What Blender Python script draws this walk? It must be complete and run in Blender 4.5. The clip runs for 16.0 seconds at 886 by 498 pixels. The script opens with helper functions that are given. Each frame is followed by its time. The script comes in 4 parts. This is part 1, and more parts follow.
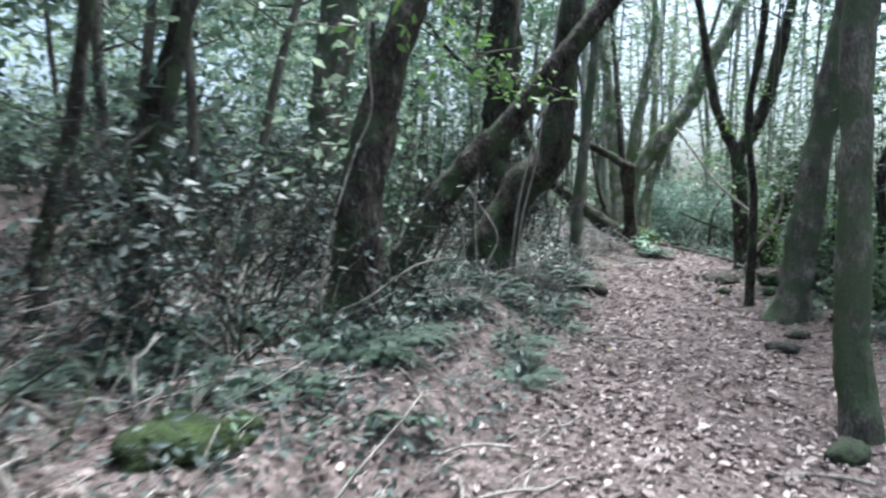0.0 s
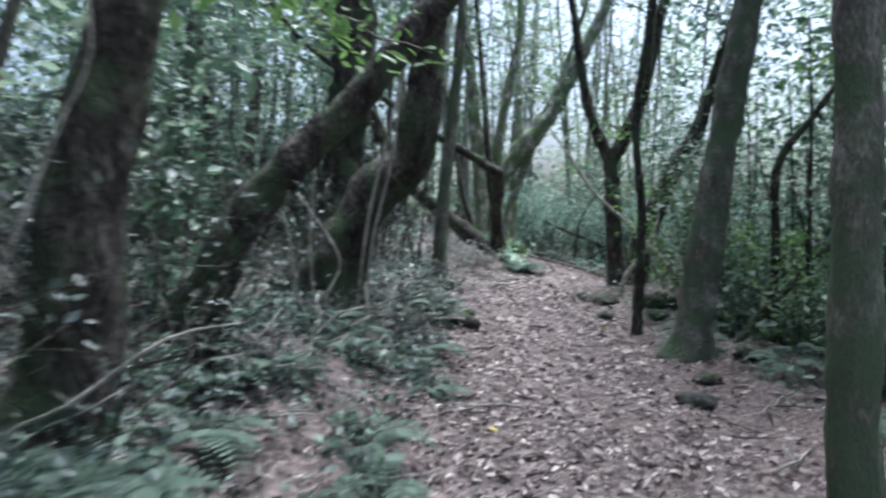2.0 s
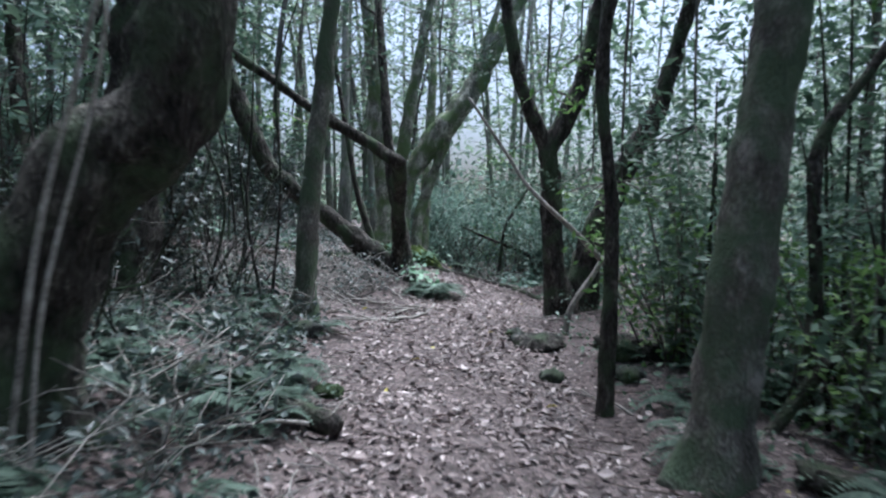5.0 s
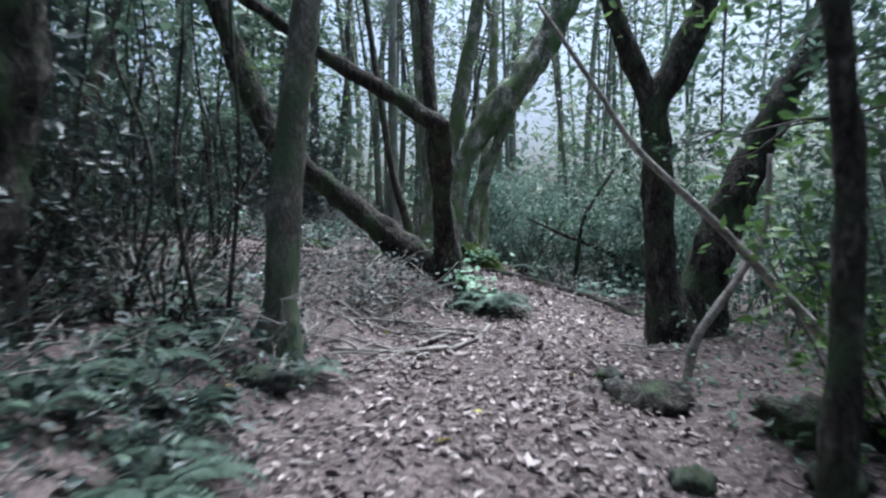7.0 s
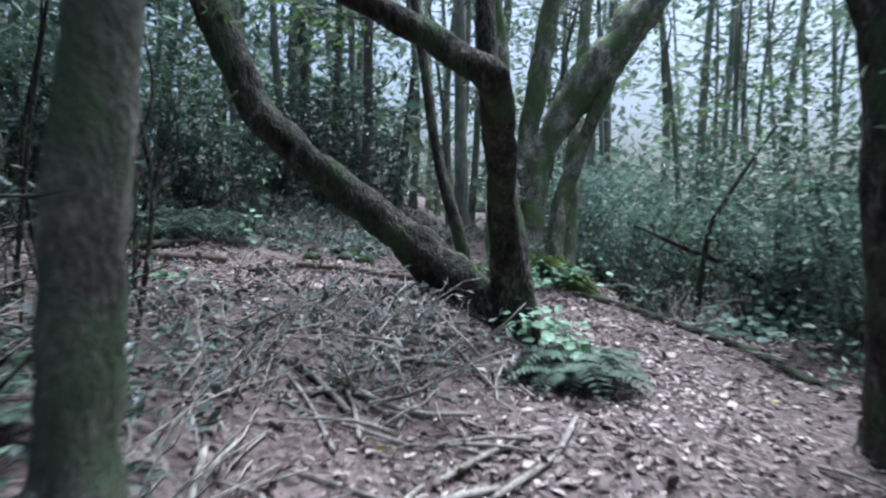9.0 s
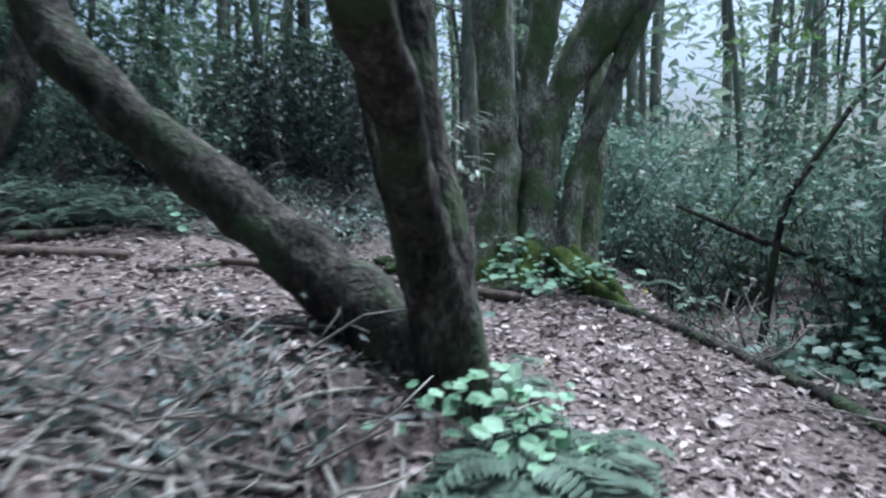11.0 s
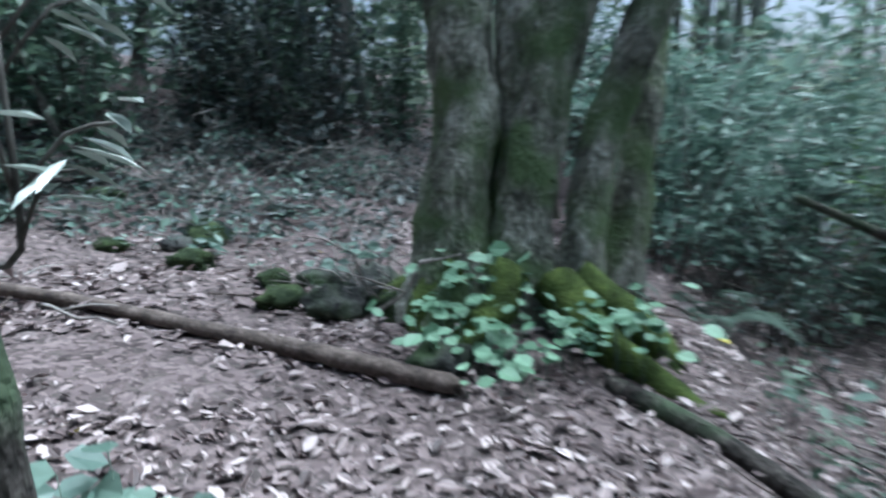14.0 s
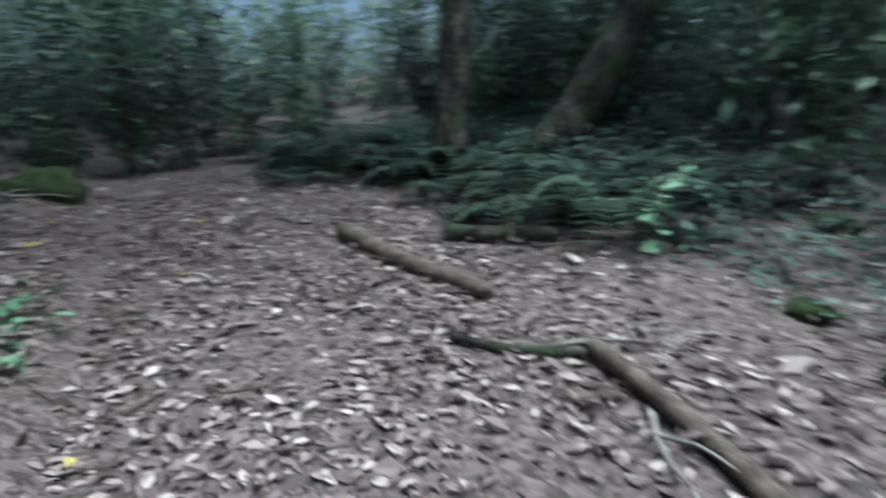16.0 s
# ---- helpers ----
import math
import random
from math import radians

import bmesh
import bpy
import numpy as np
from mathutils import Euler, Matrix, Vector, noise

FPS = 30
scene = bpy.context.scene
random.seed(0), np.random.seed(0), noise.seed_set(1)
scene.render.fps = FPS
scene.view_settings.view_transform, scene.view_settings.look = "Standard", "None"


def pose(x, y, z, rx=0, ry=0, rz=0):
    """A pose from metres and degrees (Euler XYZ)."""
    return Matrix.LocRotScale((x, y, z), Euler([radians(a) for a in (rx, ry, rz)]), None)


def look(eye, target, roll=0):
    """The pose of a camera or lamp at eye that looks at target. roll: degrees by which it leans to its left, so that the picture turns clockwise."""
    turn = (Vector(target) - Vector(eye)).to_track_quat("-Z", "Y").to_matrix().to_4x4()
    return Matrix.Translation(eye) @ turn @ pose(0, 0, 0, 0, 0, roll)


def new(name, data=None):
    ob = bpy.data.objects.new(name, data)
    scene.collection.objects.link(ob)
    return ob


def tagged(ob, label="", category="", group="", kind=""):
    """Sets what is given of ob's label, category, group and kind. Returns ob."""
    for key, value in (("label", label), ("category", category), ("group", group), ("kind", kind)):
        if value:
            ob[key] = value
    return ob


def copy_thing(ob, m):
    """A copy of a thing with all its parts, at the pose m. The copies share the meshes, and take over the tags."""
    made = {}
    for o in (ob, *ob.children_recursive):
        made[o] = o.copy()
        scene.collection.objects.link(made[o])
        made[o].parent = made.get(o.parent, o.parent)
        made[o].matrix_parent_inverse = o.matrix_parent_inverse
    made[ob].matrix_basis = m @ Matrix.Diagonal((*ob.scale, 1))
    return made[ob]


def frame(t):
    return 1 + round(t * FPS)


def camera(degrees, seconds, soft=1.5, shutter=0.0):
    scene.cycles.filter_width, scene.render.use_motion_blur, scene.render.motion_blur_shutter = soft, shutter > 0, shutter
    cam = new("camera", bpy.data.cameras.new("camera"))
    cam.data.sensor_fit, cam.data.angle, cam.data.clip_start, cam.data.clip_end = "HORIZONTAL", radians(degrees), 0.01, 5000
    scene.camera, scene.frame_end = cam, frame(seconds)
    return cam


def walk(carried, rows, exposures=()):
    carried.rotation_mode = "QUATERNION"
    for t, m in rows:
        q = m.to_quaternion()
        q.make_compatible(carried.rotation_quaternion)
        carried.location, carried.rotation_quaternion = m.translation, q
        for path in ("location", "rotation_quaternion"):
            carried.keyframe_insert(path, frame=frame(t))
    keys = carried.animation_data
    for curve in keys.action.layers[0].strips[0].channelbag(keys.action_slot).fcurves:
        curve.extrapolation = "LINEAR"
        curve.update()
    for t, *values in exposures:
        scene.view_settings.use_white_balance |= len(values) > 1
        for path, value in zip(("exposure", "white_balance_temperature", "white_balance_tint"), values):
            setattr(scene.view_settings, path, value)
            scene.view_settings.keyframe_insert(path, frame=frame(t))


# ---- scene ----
cam = camera(68.0, 16.0, 2.3, 0.8)
METRES, EYE, TILT, LEAN, TURN = 19.0, 1.65, -3.0, 0.0, 0.0
ROWS = [
    (0.0, 0.0, 0.0, 0.0, -0.0, 0.0, 0.0),
    (0.5, 0.0015, 0.0277, 0.0047, -3.71, 0.01, -0.11),
    (1.0, 0.0022, 0.0542, 0.0079, -8.07, 0.11, -0.19),
    (1.5, 0.0089, 0.0834, 0.0105, -10.34, 0.23, 0.12),
    (2.0, 0.0179, 0.1103, 0.0122, -12.13, 0.29, 0.13),
    (2.5, 0.0303, 0.1376, 0.0158, -18.51, 0.33, 0.11),
    (3.0, 0.0422, 0.1656, 0.0198, -19.27, 0.36, 0.25),
    (3.5, 0.053, 0.1961, 0.0229, -17.85, 0.34, 0.17),
    (4.0, 0.0643, 0.2242, 0.0237, -19.18, 0.36, 0.31),
    (6.5, 0.1261, 0.3873, 0.0272, -16.27, 0.11, 0.33),
    (7.0, 0.1401, 0.423, 0.0267, -13.17, 0.18, 0.12),
    (7.5, 0.1532, 0.4603, 0.0291, -13.69, 0.24, 0.04),
    (8.0, 0.1657, 0.496, 0.0321, -11.39, 0.27, 0.2),
    (8.5, 0.175, 0.5326, 0.0367, -8.18, 0.11, -0.1),
    (11.0, 0.2381, 0.6775, 0.0504, -0.88, -2.73, 0.12),
    (11.5, 0.2523, 0.7037, 0.056, -4.18, -4.18, 0.18),
    (12.0, 0.2641, 0.7268, 0.0599, -4.38, -4.83, -0.03),
    (12.5, 0.2757, 0.7546, 0.0616, -6.17, -5.63, 0.24),
    (13.0, 0.2845, 0.7817, 0.0627, -5.88, -6.81, 0.4),
    (13.5, 0.2916, 0.8106, 0.0641, 0.45, -7.5, 0.21),
    (14.0, 0.2918, 0.8361, 0.0658, 6.21, -7.75, 0.21),
    (14.5, 0.2898, 0.8634, 0.0672, 19.64, -7.93, -0.09),
    (15.0, 0.2821, 0.8878, 0.0668, 35.25, -8.18, -0.42),
    (15.5, 0.2669, 0.9099, 0.0696, 51.48, -8.39, -0.72),
    (16.0, 0.2517, 0.9282, 0.0728, 68.33, -8.72, -0.94),
]
walk(cam, [(t, pose(0, 0, EYE, TILT, LEAN, TURN) @ pose(METRES * x, METRES * y, METRES * z, 90 + pitch, roll, yaw)) for t, x, y, z, yaw, pitch, roll in ROWS], [(0.0, 1.85, 5450, 1), (3.5, 1.35, 5200, 4), (8.5, 1.15, 5150, 4), (11.0, 1.2, 5000, 2), (13.5, 1.2, 4850, -2), (14.5, 1.15, 5000, 0), (15.5, 0.8, 5100, -1), (16.0, 0.75, 5100, -8)])

# ---- world and light ----
world = bpy.data.worlds.new("world")
scene.world = world
world.use_nodes = True
wn = world.node_tree.nodes
sky = wn.new("ShaderNodeTexSky")
sky.sky_type = "NISHITA"
sky.sun_disc = False
sky.sun_elevation, sky.sun_rotation = radians(71), radians(43)
sky.dust_density, sky.air_density, sky.ozone_density = 9.0, 0.75, 0.3
wn["Background"].inputs["Strength"].default_value = 0.125
world.node_tree.links.new(sky.outputs[0], wn["Background"].inputs["Color"])
sun = new("sun", bpy.data.lights.new("sun", "SUN"))
sun.data.energy, sun.data.angle, sun.data.color = 3.4, radians(35), (1.0, 0.97, 0.92)
sun.matrix_world = look((6.0, 6.5, 26.0), (0, 0, 0))


# ---- materials ----
def material(name, colors, scale=6.0, rough=0.85, bump=0.4, fine=60.0, island=0.0, moss=None, moss_amount=0.5, spec=0.25, translucent=0.0, stretch=(1, 1, 1), deep=0.02):
    """Noise between colours at two scales, bump from both; island: how far single leaves differ; moss: a second cover in patches."""
    m = bpy.data.materials.new(name)
    m.use_nodes = True
    n, l = m.node_tree.nodes, m.node_tree.links
    b = n["Principled BSDF"]
    b.inputs["Roughness"].default_value = rough
    b.inputs["Specular IOR Level"].default_value = spec
    tc = n.new("ShaderNodeNewGeometry")
    mp = n.new("ShaderNodeMapping")
    mp.inputs["Scale"].default_value = stretch
    l.new(tc.outputs["Position"], mp.inputs["Vector"])
    big = n.new("ShaderNodeTexNoise")
    big.inputs["Scale"].default_value, big.inputs["Detail"].default_value = scale, 6
    small = n.new("ShaderNodeTexNoise")
    small.inputs["Scale"].default_value, small.inputs["Detail"].default_value = fine, 4
    for t in (big, small):
        l.new(mp.outputs[0], t.inputs["Vector"])
    mix = n.new("ShaderNodeMath")
    mix.operation = "MULTIPLY_ADD"
    mix.inputs[1].default_value = 0.55
    l.new(big.outputs["Fac"], mix.inputs[0])
    half = n.new("ShaderNodeMath")
    half.operation = "MULTIPLY"
    half.inputs[1].default_value = 0.45
    l.new(small.outputs["Fac"], half.inputs[0])
    l.new(half.outputs[0], mix.inputs[2])
    fac = mix.outputs[0]
    if island:
        isl = n.new("ShaderNodeMix")
        isl.inputs[0].default_value = island
        l.new(fac, isl.inputs[2])
        l.new(tc.outputs["Random Per Island"], isl.inputs[3])
        fac = isl.outputs[0]
    ramp = n.new("ShaderNodeValToRGB")
    lo, hi = (0.05, 0.95) if island else (0.37, 0.64)
    ramp.color_ramp.elements[0].position, ramp.color_ramp.elements[1].position = lo, hi
    ramp.color_ramp.elements[0].color = (*colors[0], 1)
    ramp.color_ramp.elements[1].color = (*colors[-1], 1)
    for i, c in enumerate(colors[1:-1]):
        e = ramp.color_ramp.elements.new(lo + (hi - lo) * (i + 1) / (len(colors) - 1))
        e.color = (*c, 1)
    l.new(fac, ramp.inputs[0])
    col = ramp.outputs[0]
    if moss:
        mn = n.new("ShaderNodeTexNoise")
        mn.inputs["Scale"].default_value, mn.inputs["Detail"].default_value = 3.0, 8
        l.new(tc.outputs["Position"], mn.inputs["Vector"])
        mr = n.new("ShaderNodeMapRange")
        mr.inputs["From Min"].default_value, mr.inputs["From Max"].default_value = 0.62 - 0.35 * moss_amount, 0.8 - 0.35 * moss_amount
        l.new(mn.outputs["Fac"], mr.inputs["Value"])
        mc = n.new("ShaderNodeMix")
        mc.data_type = "RGBA"
        l.new(mr.outputs[0], mc.inputs["Factor"])
        l.new(col, mc.inputs[6])
        mc.inputs[7].default_value = (*moss, 1)
        col = mc.outputs[2]
    l.new(col, b.inputs["Base Color"])
    if bump:
        bp = n.new("ShaderNodeBump")
        bp.inputs["Strength"].default_value, bp.inputs["Distance"].default_value = bump, deep
        l.new(mix.outputs[0], bp.inputs["Height"])
        l.new(bp.outputs[0], b.inputs["Normal"])
    if translucent:
        tr = n.new("ShaderNodeBsdfTranslucent")
        l.new(col, tr.inputs["Color"])
        ms = n.new("ShaderNodeMixShader")
        ms.inputs[0].default_value = translucent
        l.new(b.outputs[0], ms.inputs[1])
        l.new(tr.outputs[0], ms.inputs[2])
        l.new(ms.outputs[0], n["Material Output"].inputs["Surface"])
    return m


def soil_material():
    """Dark soil under broken leaf crumbs of two sizes."""
    m = material("soil", [(0.035, 0.028, 0.026), (0.08, 0.065, 0.06), (0.13, 0.105, 0.098)], 3, 0.95, 0.8, 40)
    n, l = m.node_tree.nodes, m.node_tree.links
    b = n["Principled BSDF"]
    base = b.inputs["Base Color"].links[0].from_socket
    geo = n.new("ShaderNodeNewGeometry")
    warp = n.new("ShaderNodeTexNoise")
    warp.inputs["Scale"].default_value = 9
    add = n.new("ShaderNodeVectorMath")
    add.operation = "MULTIPLY_ADD"
    add.inputs[1].default_value = (0.12, 0.12, 0.12)
    l.new(geo.outputs["Position"], warp.inputs["Vector"])
    l.new(warp.outputs["Color"], add.inputs[0])
    l.new(geo.outputs["Position"], add.inputs[2])
    heights = []
    for scale, lo in ((22, 0.35), (37, 0.5)):
        v = n.new("ShaderNodeTexVoronoi")
        v.inputs["Scale"].default_value = scale
        l.new(add.outputs[0], v.inputs["Vector"])
        sep = n.new("ShaderNodeSeparateColor")
        l.new(v.outputs["Color"], sep.inputs[0])
        ramp = n.new("ShaderNodeValToRGB")
        ramp.color_ramp.elements[0].color, ramp.color_ramp.elements[1].color = (0.035, 0.026, 0.025, 1), (0.20, 0.155, 0.15, 1)
        l.new(sep.outputs[0], ramp.inputs[0])
        mask = n.new("ShaderNodeMath")
        mask.operation = "GREATER_THAN"
        mask.inputs[1].default_value = lo
        l.new(sep.outputs[1], mask.inputs[0])
        mix = n.new("ShaderNodeMix")
        mix.data_type = "RGBA"
        l.new(mask.outputs[0], mix.inputs["Factor"])
        l.new(base, mix.inputs[6])
        l.new(ramp.outputs[0], mix.inputs[7])
        base = mix.outputs[2]
        heights.append(sep.outputs[0])
    l.new(base, b.inputs["Base Color"])
    bump = n.new("ShaderNodeBump")
    bump.inputs["Strength"].default_value, bump.inputs["Distance"].default_value = 0.7, 0.015
    l.new(heights[1], bump.inputs["Height"])
    l.new(bump.outputs[0], b.inputs["Normal"])
    return m


SOIL = soil_material()
LITTER = material("dry_leaves", [(0.05, 0.035, 0.033), (0.115, 0.083, 0.079), (0.195, 0.148, 0.143), (0.32, 0.255, 0.245), (0.55, 0.465, 0.445)], 5, 0.6, 0.1, 50, island=0.85, spec=0.4)
YELLOW = material("yellow_leaf", [(0.5, 0.42, 0.08), (0.62, 0.55, 0.16)], 8, 0.6, 0.1, 50, spec=0.3)
BARK_DARK = material("dark_bark", [(0.008, 0.007, 0.006), (0.028, 0.024, 0.021), (0.055, 0.047, 0.042), (0.14, 0.125, 0.11)], 9, 0.95, 1.0, 38, moss=(0.055, 0.075, 0.042), moss_amount=0.4, stretch=(1, 1, 0.45), deep=0.07)
BARK_GREY = material("grey_bark", [(0.06, 0.055, 0.048), (0.12, 0.11, 0.098), (0.27, 0.25, 0.225)], 8, 0.9, 0.9, 45, moss=(0.075, 0.10, 0.062), moss_amount=0.6, stretch=(1, 1, 0.5), deep=0.045)
BARK_MOSS = material("mossy_bark", [(0.05, 0.05, 0.04), (0.17, 0.17, 0.14), (0.46, 0.46, 0.40)], 8, 0.95, 1.0, 42, moss=(0.10, 0.14, 0.065), moss_amount=0.55, stretch=(1, 1, 0.5), deep=0.06)
BARK_FAR = material("far_bark", [(0.05, 0.046, 0.042), (0.11, 0.10, 0.09), (0.18, 0.17, 0.155)], 5, 0.95, 0.5, 30, stretch=(1, 1, 0.4))
TWIG = material("dead_twig", [(0.12, 0.105, 0.095), (0.27, 0.245, 0.225), (0.42, 0.39, 0.36)], 9, 0.85, 0.4, 60)
LOG = material("brown_log", [(0.045, 0.035, 0.031), (0.105, 0.082, 0.07), (0.20, 0.16, 0.14)], 8, 0.9, 0.8, 50)
STONE = material("mossy_stone", [(0.02, 0.02, 0.019), (0.055, 0.054, 0.051), (0.12, 0.117, 0.11)], 6, 0.95, 1.0, 40, moss=(0.04, 0.06, 0.026), moss_amount=0.5)
MOSS = material("moss", [(0.014, 0.02, 0.010), (0.03, 0.044, 0.018), (0.075, 0.10, 0.036)], 7, 1.0, 1.0, 70, deep=0.05)
MOSS_BRIGHT = material("bright_moss", [(0.03, 0.042, 0.012), (0.075, 0.105, 0.026), (0.15, 0.19, 0.05)], 8, 1.0, 1.0, 80, deep=0.05)
LEAF = material("dull_green_leaf", [(0.03, 0.055, 0.038), (0.065, 0.11, 0.072), (0.115, 0.175, 0.115), (0.18, 0.25, 0.17)], 3, 0.45, 0.0, 40, island=0.7, spec=0.5, translucent=0.3)
LEAF_TEAL = material("blue_green_leaf", [(0.07, 0.115, 0.09), (0.15, 0.225, 0.18), (0.26, 0.355, 0.285)], 3, 0.45, 0.0, 40, island=0.7, spec=0.5, translucent=0.42)
# darker leaf copy for left bank and slope, with shade put into the colour
LEAF_SHADED = material("shaded_leaf", [(0.016, 0.024, 0.022), (0.042, 0.058, 0.052), (0.09, 0.115, 0.105)], 3, 0.4, 0.0, 40, island=0.7, spec=0.5, translucent=0.15)
LEAF_BRIGHT = material("fresh_green_leaf", [(0.06, 0.12, 0.035), (0.12, 0.21, 0.06), (0.22, 0.33, 0.11)], 3, 0.45, 0.0, 40, island=0.7, spec=0.4, translucent=0.4)
GLOSSY = material("pale_glossy_leaf", [(0.16, 0.19, 0.16), (0.26, 0.30, 0.26), (0.36, 0.40, 0.36)], 4, 0.3, 0.0, 40, island=0.7, spec=0.6, translucent=0.15)
# far leaves paled: haze and sunlight are put into the colour
LEAF_FAR = material("hazy_sunlit_leaf", [(0.09, 0.13, 0.09), (0.16, 0.215, 0.15), (0.25, 0.31, 0.22), (0.36, 0.42, 0.31)], 1.2, 0.5, 0.0, 40, island=0.6, spec=0.4, translucent=0.5)
BARK_PALE = material("pale_bark", [(0.10, 0.10, 0.085), (0.22, 0.215, 0.19), (0.38, 0.37, 0.33)], 4, 0.9, 0.5, 26, moss=(0.13, 0.17, 0.10), moss_amount=0.4, stretch=(1, 1, 0.25))
IVY = material("pale_ivy_leaf", [(0.10, 0.19, 0.10), (0.17, 0.29, 0.18), (0.28, 0.41, 0.28)], 4, 0.5, 0.0, 40, island=0.7, spec=0.4, translucent=0.2)
FERN = material("fern_green", [(0.035, 0.055, 0.04), (0.08, 0.115, 0.085), (0.16, 0.21, 0.165)], 4, 0.6, 0.0, 40, island=0.5, translucent=0.3)

# ---- the ground's shape ----
PATH = [(-0.6, -6.0), (0.1, 0.0), (1.6, 4.2), (2.95, 8.5), (4.1, 12.5), (5.45, 15.3), (5.85, 17.2), (4.6, 18.5), (2.0, 18.5), (-2.0, 18.3), (-8.0, 17.0)]


def path_side(x, y):
    """Distance from the path's middle line, and the side: above nought is the left bank."""
    best, side = np.full(np.shape(x), 1e9), np.zeros(np.shape(x))
    for (ax, ay), (bx, by) in zip(PATH, PATH[1:]):
        dx, dy = bx - ax, by - ay
        k = np.clip(((x - ax) * dx + (y - ay) * dy) / (dx * dx + dy * dy), 0, 1)
        d = np.hypot(x - ax - k * dx, y - ay - k * dy)
        s = dx * (y - ay) - dy * (x - ax)
        side = np.where(d < best, s, side)
        best = np.minimum(best, d)
    return best, side


def smooth(a, b, v):
    k = np.clip((v - a) / (b - a), 0, 1)
    return k * k * (3 - 2 * k)


def ground_z(x, y):
    x, y = np.asarray(x, float), np.asarray(y, float)
    xl, yl = np.clip(x, -30, 30), np.clip(y, -20, 45)
    z = -0.067 - 0.0944 * xl + 0.0742 * yl
    d, s = path_side(x, y)
    left = (s > 0) & (y < 17.0)
    z = z + np.where(left, 0.24, 0.16 * smooth(16.2, 15.0, y) - 0.5 * smooth(17.0, 18.6, y) * smooth(6.6, 7.6, x)) * smooth(0.9, 2.2, d)
    z = z + 0.30 * np.exp(-((x - 4.15) ** 2 + (y - 16.2) ** 2) / 0.55) + 0.14 * np.exp(-((x - 5.5) ** 2 + (y - 19.7) ** 2) / 0.8)
    z = z + 0.9 * smooth(20.5, 30, y) * smooth(6, 2, x)
    rough = 0.03 + 0.05 * smooth(0.8, 2.0, d)
    z = z + rough * (np.sin(1.7 * x + 0.6 * y) * np.cos(1.3 * y - 0.8 * x) + 0.5 * np.sin(4.1 * x - 2.2 * y) * np.sin(3.3 * y + 1.9 * x))
    return z


def gz(x, y):
    return float(ground_z(x, y))


# ---- mesh makers ----
def mesh_from(name, verts, faces, mat, smooth_faces=True):
    me = bpy.data.meshes.new(name)
    me.from_pydata([tuple(v) for v in verts], [], faces)
    me.materials.append(mat)
    if smooth_faces:
        me.polygons.foreach_set("use_smooth", [True] * len(me.polygons))
    me.update()
    return me


def spline(pts, step):
    """Smooth points (x, y, z, r) through the given ones."""
    p = [np.array(q, float) for q in pts]
    p = [2 * p[0] - p[1]] + p + [2 * p[-1] - p[-2]]
    out = []
    for a, b, c, d in zip(p, p[1:], p[2:], p[3:]):
        n = max(1 if step > 0.2 else 2, int(np.linalg.norm((c - b)[:3]) / step))
        for i in range(n):
            k = i / n
            out.append(0.5 * (2 * b + (c - a) * k + (2 * a - 5 * b + 4 * c - d) * k * k + (3 * b - a - 3 * c + d) * k ** 3))
    out.append(p[-2])
    return out


def tube(pts, sides=12, step=0.12, flare=0.0, lumps=0.10, seed=0.0):
    """Vertices and faces of a limb with an uneven skin; flare widens its foot into roots."""
    path = spline(pts, step)
    verts, faces = [], []
    up = Vector((0.31, 0.95, 0.05))
    for i, p in enumerate(path):
        a, b = path[max(i - 1, 0)], path[min(i + 1, len(path) - 1)]
        way = Vector((b - a)[:3]).normalized()
        u = way.cross(up).normalized()
        v = u.cross(way)
        c, r = Vector(p[:3]), max(p[3], 0.002)
        h = p[2] - path[0][2]
        for k in range(sides):
            w = 2 * math.pi * k / sides
            q = c + (u * math.cos(w) + v * math.sin(w)) * r
            f = 1 + lumps * (noise.noise(Vector((q.x * 5 + seed, q.y * 5, q.z * 2.2))) * 1.4 + 0.9 * noise.noise(q * 13) + 0.5 * noise.noise(Vector((q.x * 34, q.y * 34, q.z * 15))))
            if flare:
                f += flare * math.exp(-max(h, 0) / 0.16) * (0.65 + 0.35 * math.sin(5 * w + seed))
            verts.append(c + (q - c) * f)
    for i in range(len(path) - 1):
        for k in range(sides):
            k2 = (k + 1) % sides
            faces.append((i * sides + k, i * sides + k2, (i + 1) * sides + k2, (i + 1) * sides + k))
    faces.append(tuple(range(sides))[::-1])
    faces.append(tuple((len(path) - 1) * sides + k for k in range(sides)))
    return verts, faces


def join(parts):
    verts, faces = [], []
    for v, f in parts:
        o = len(verts)
        verts += v
        faces += [tuple(i + o for i in q) for q in f]
    return verts, faces


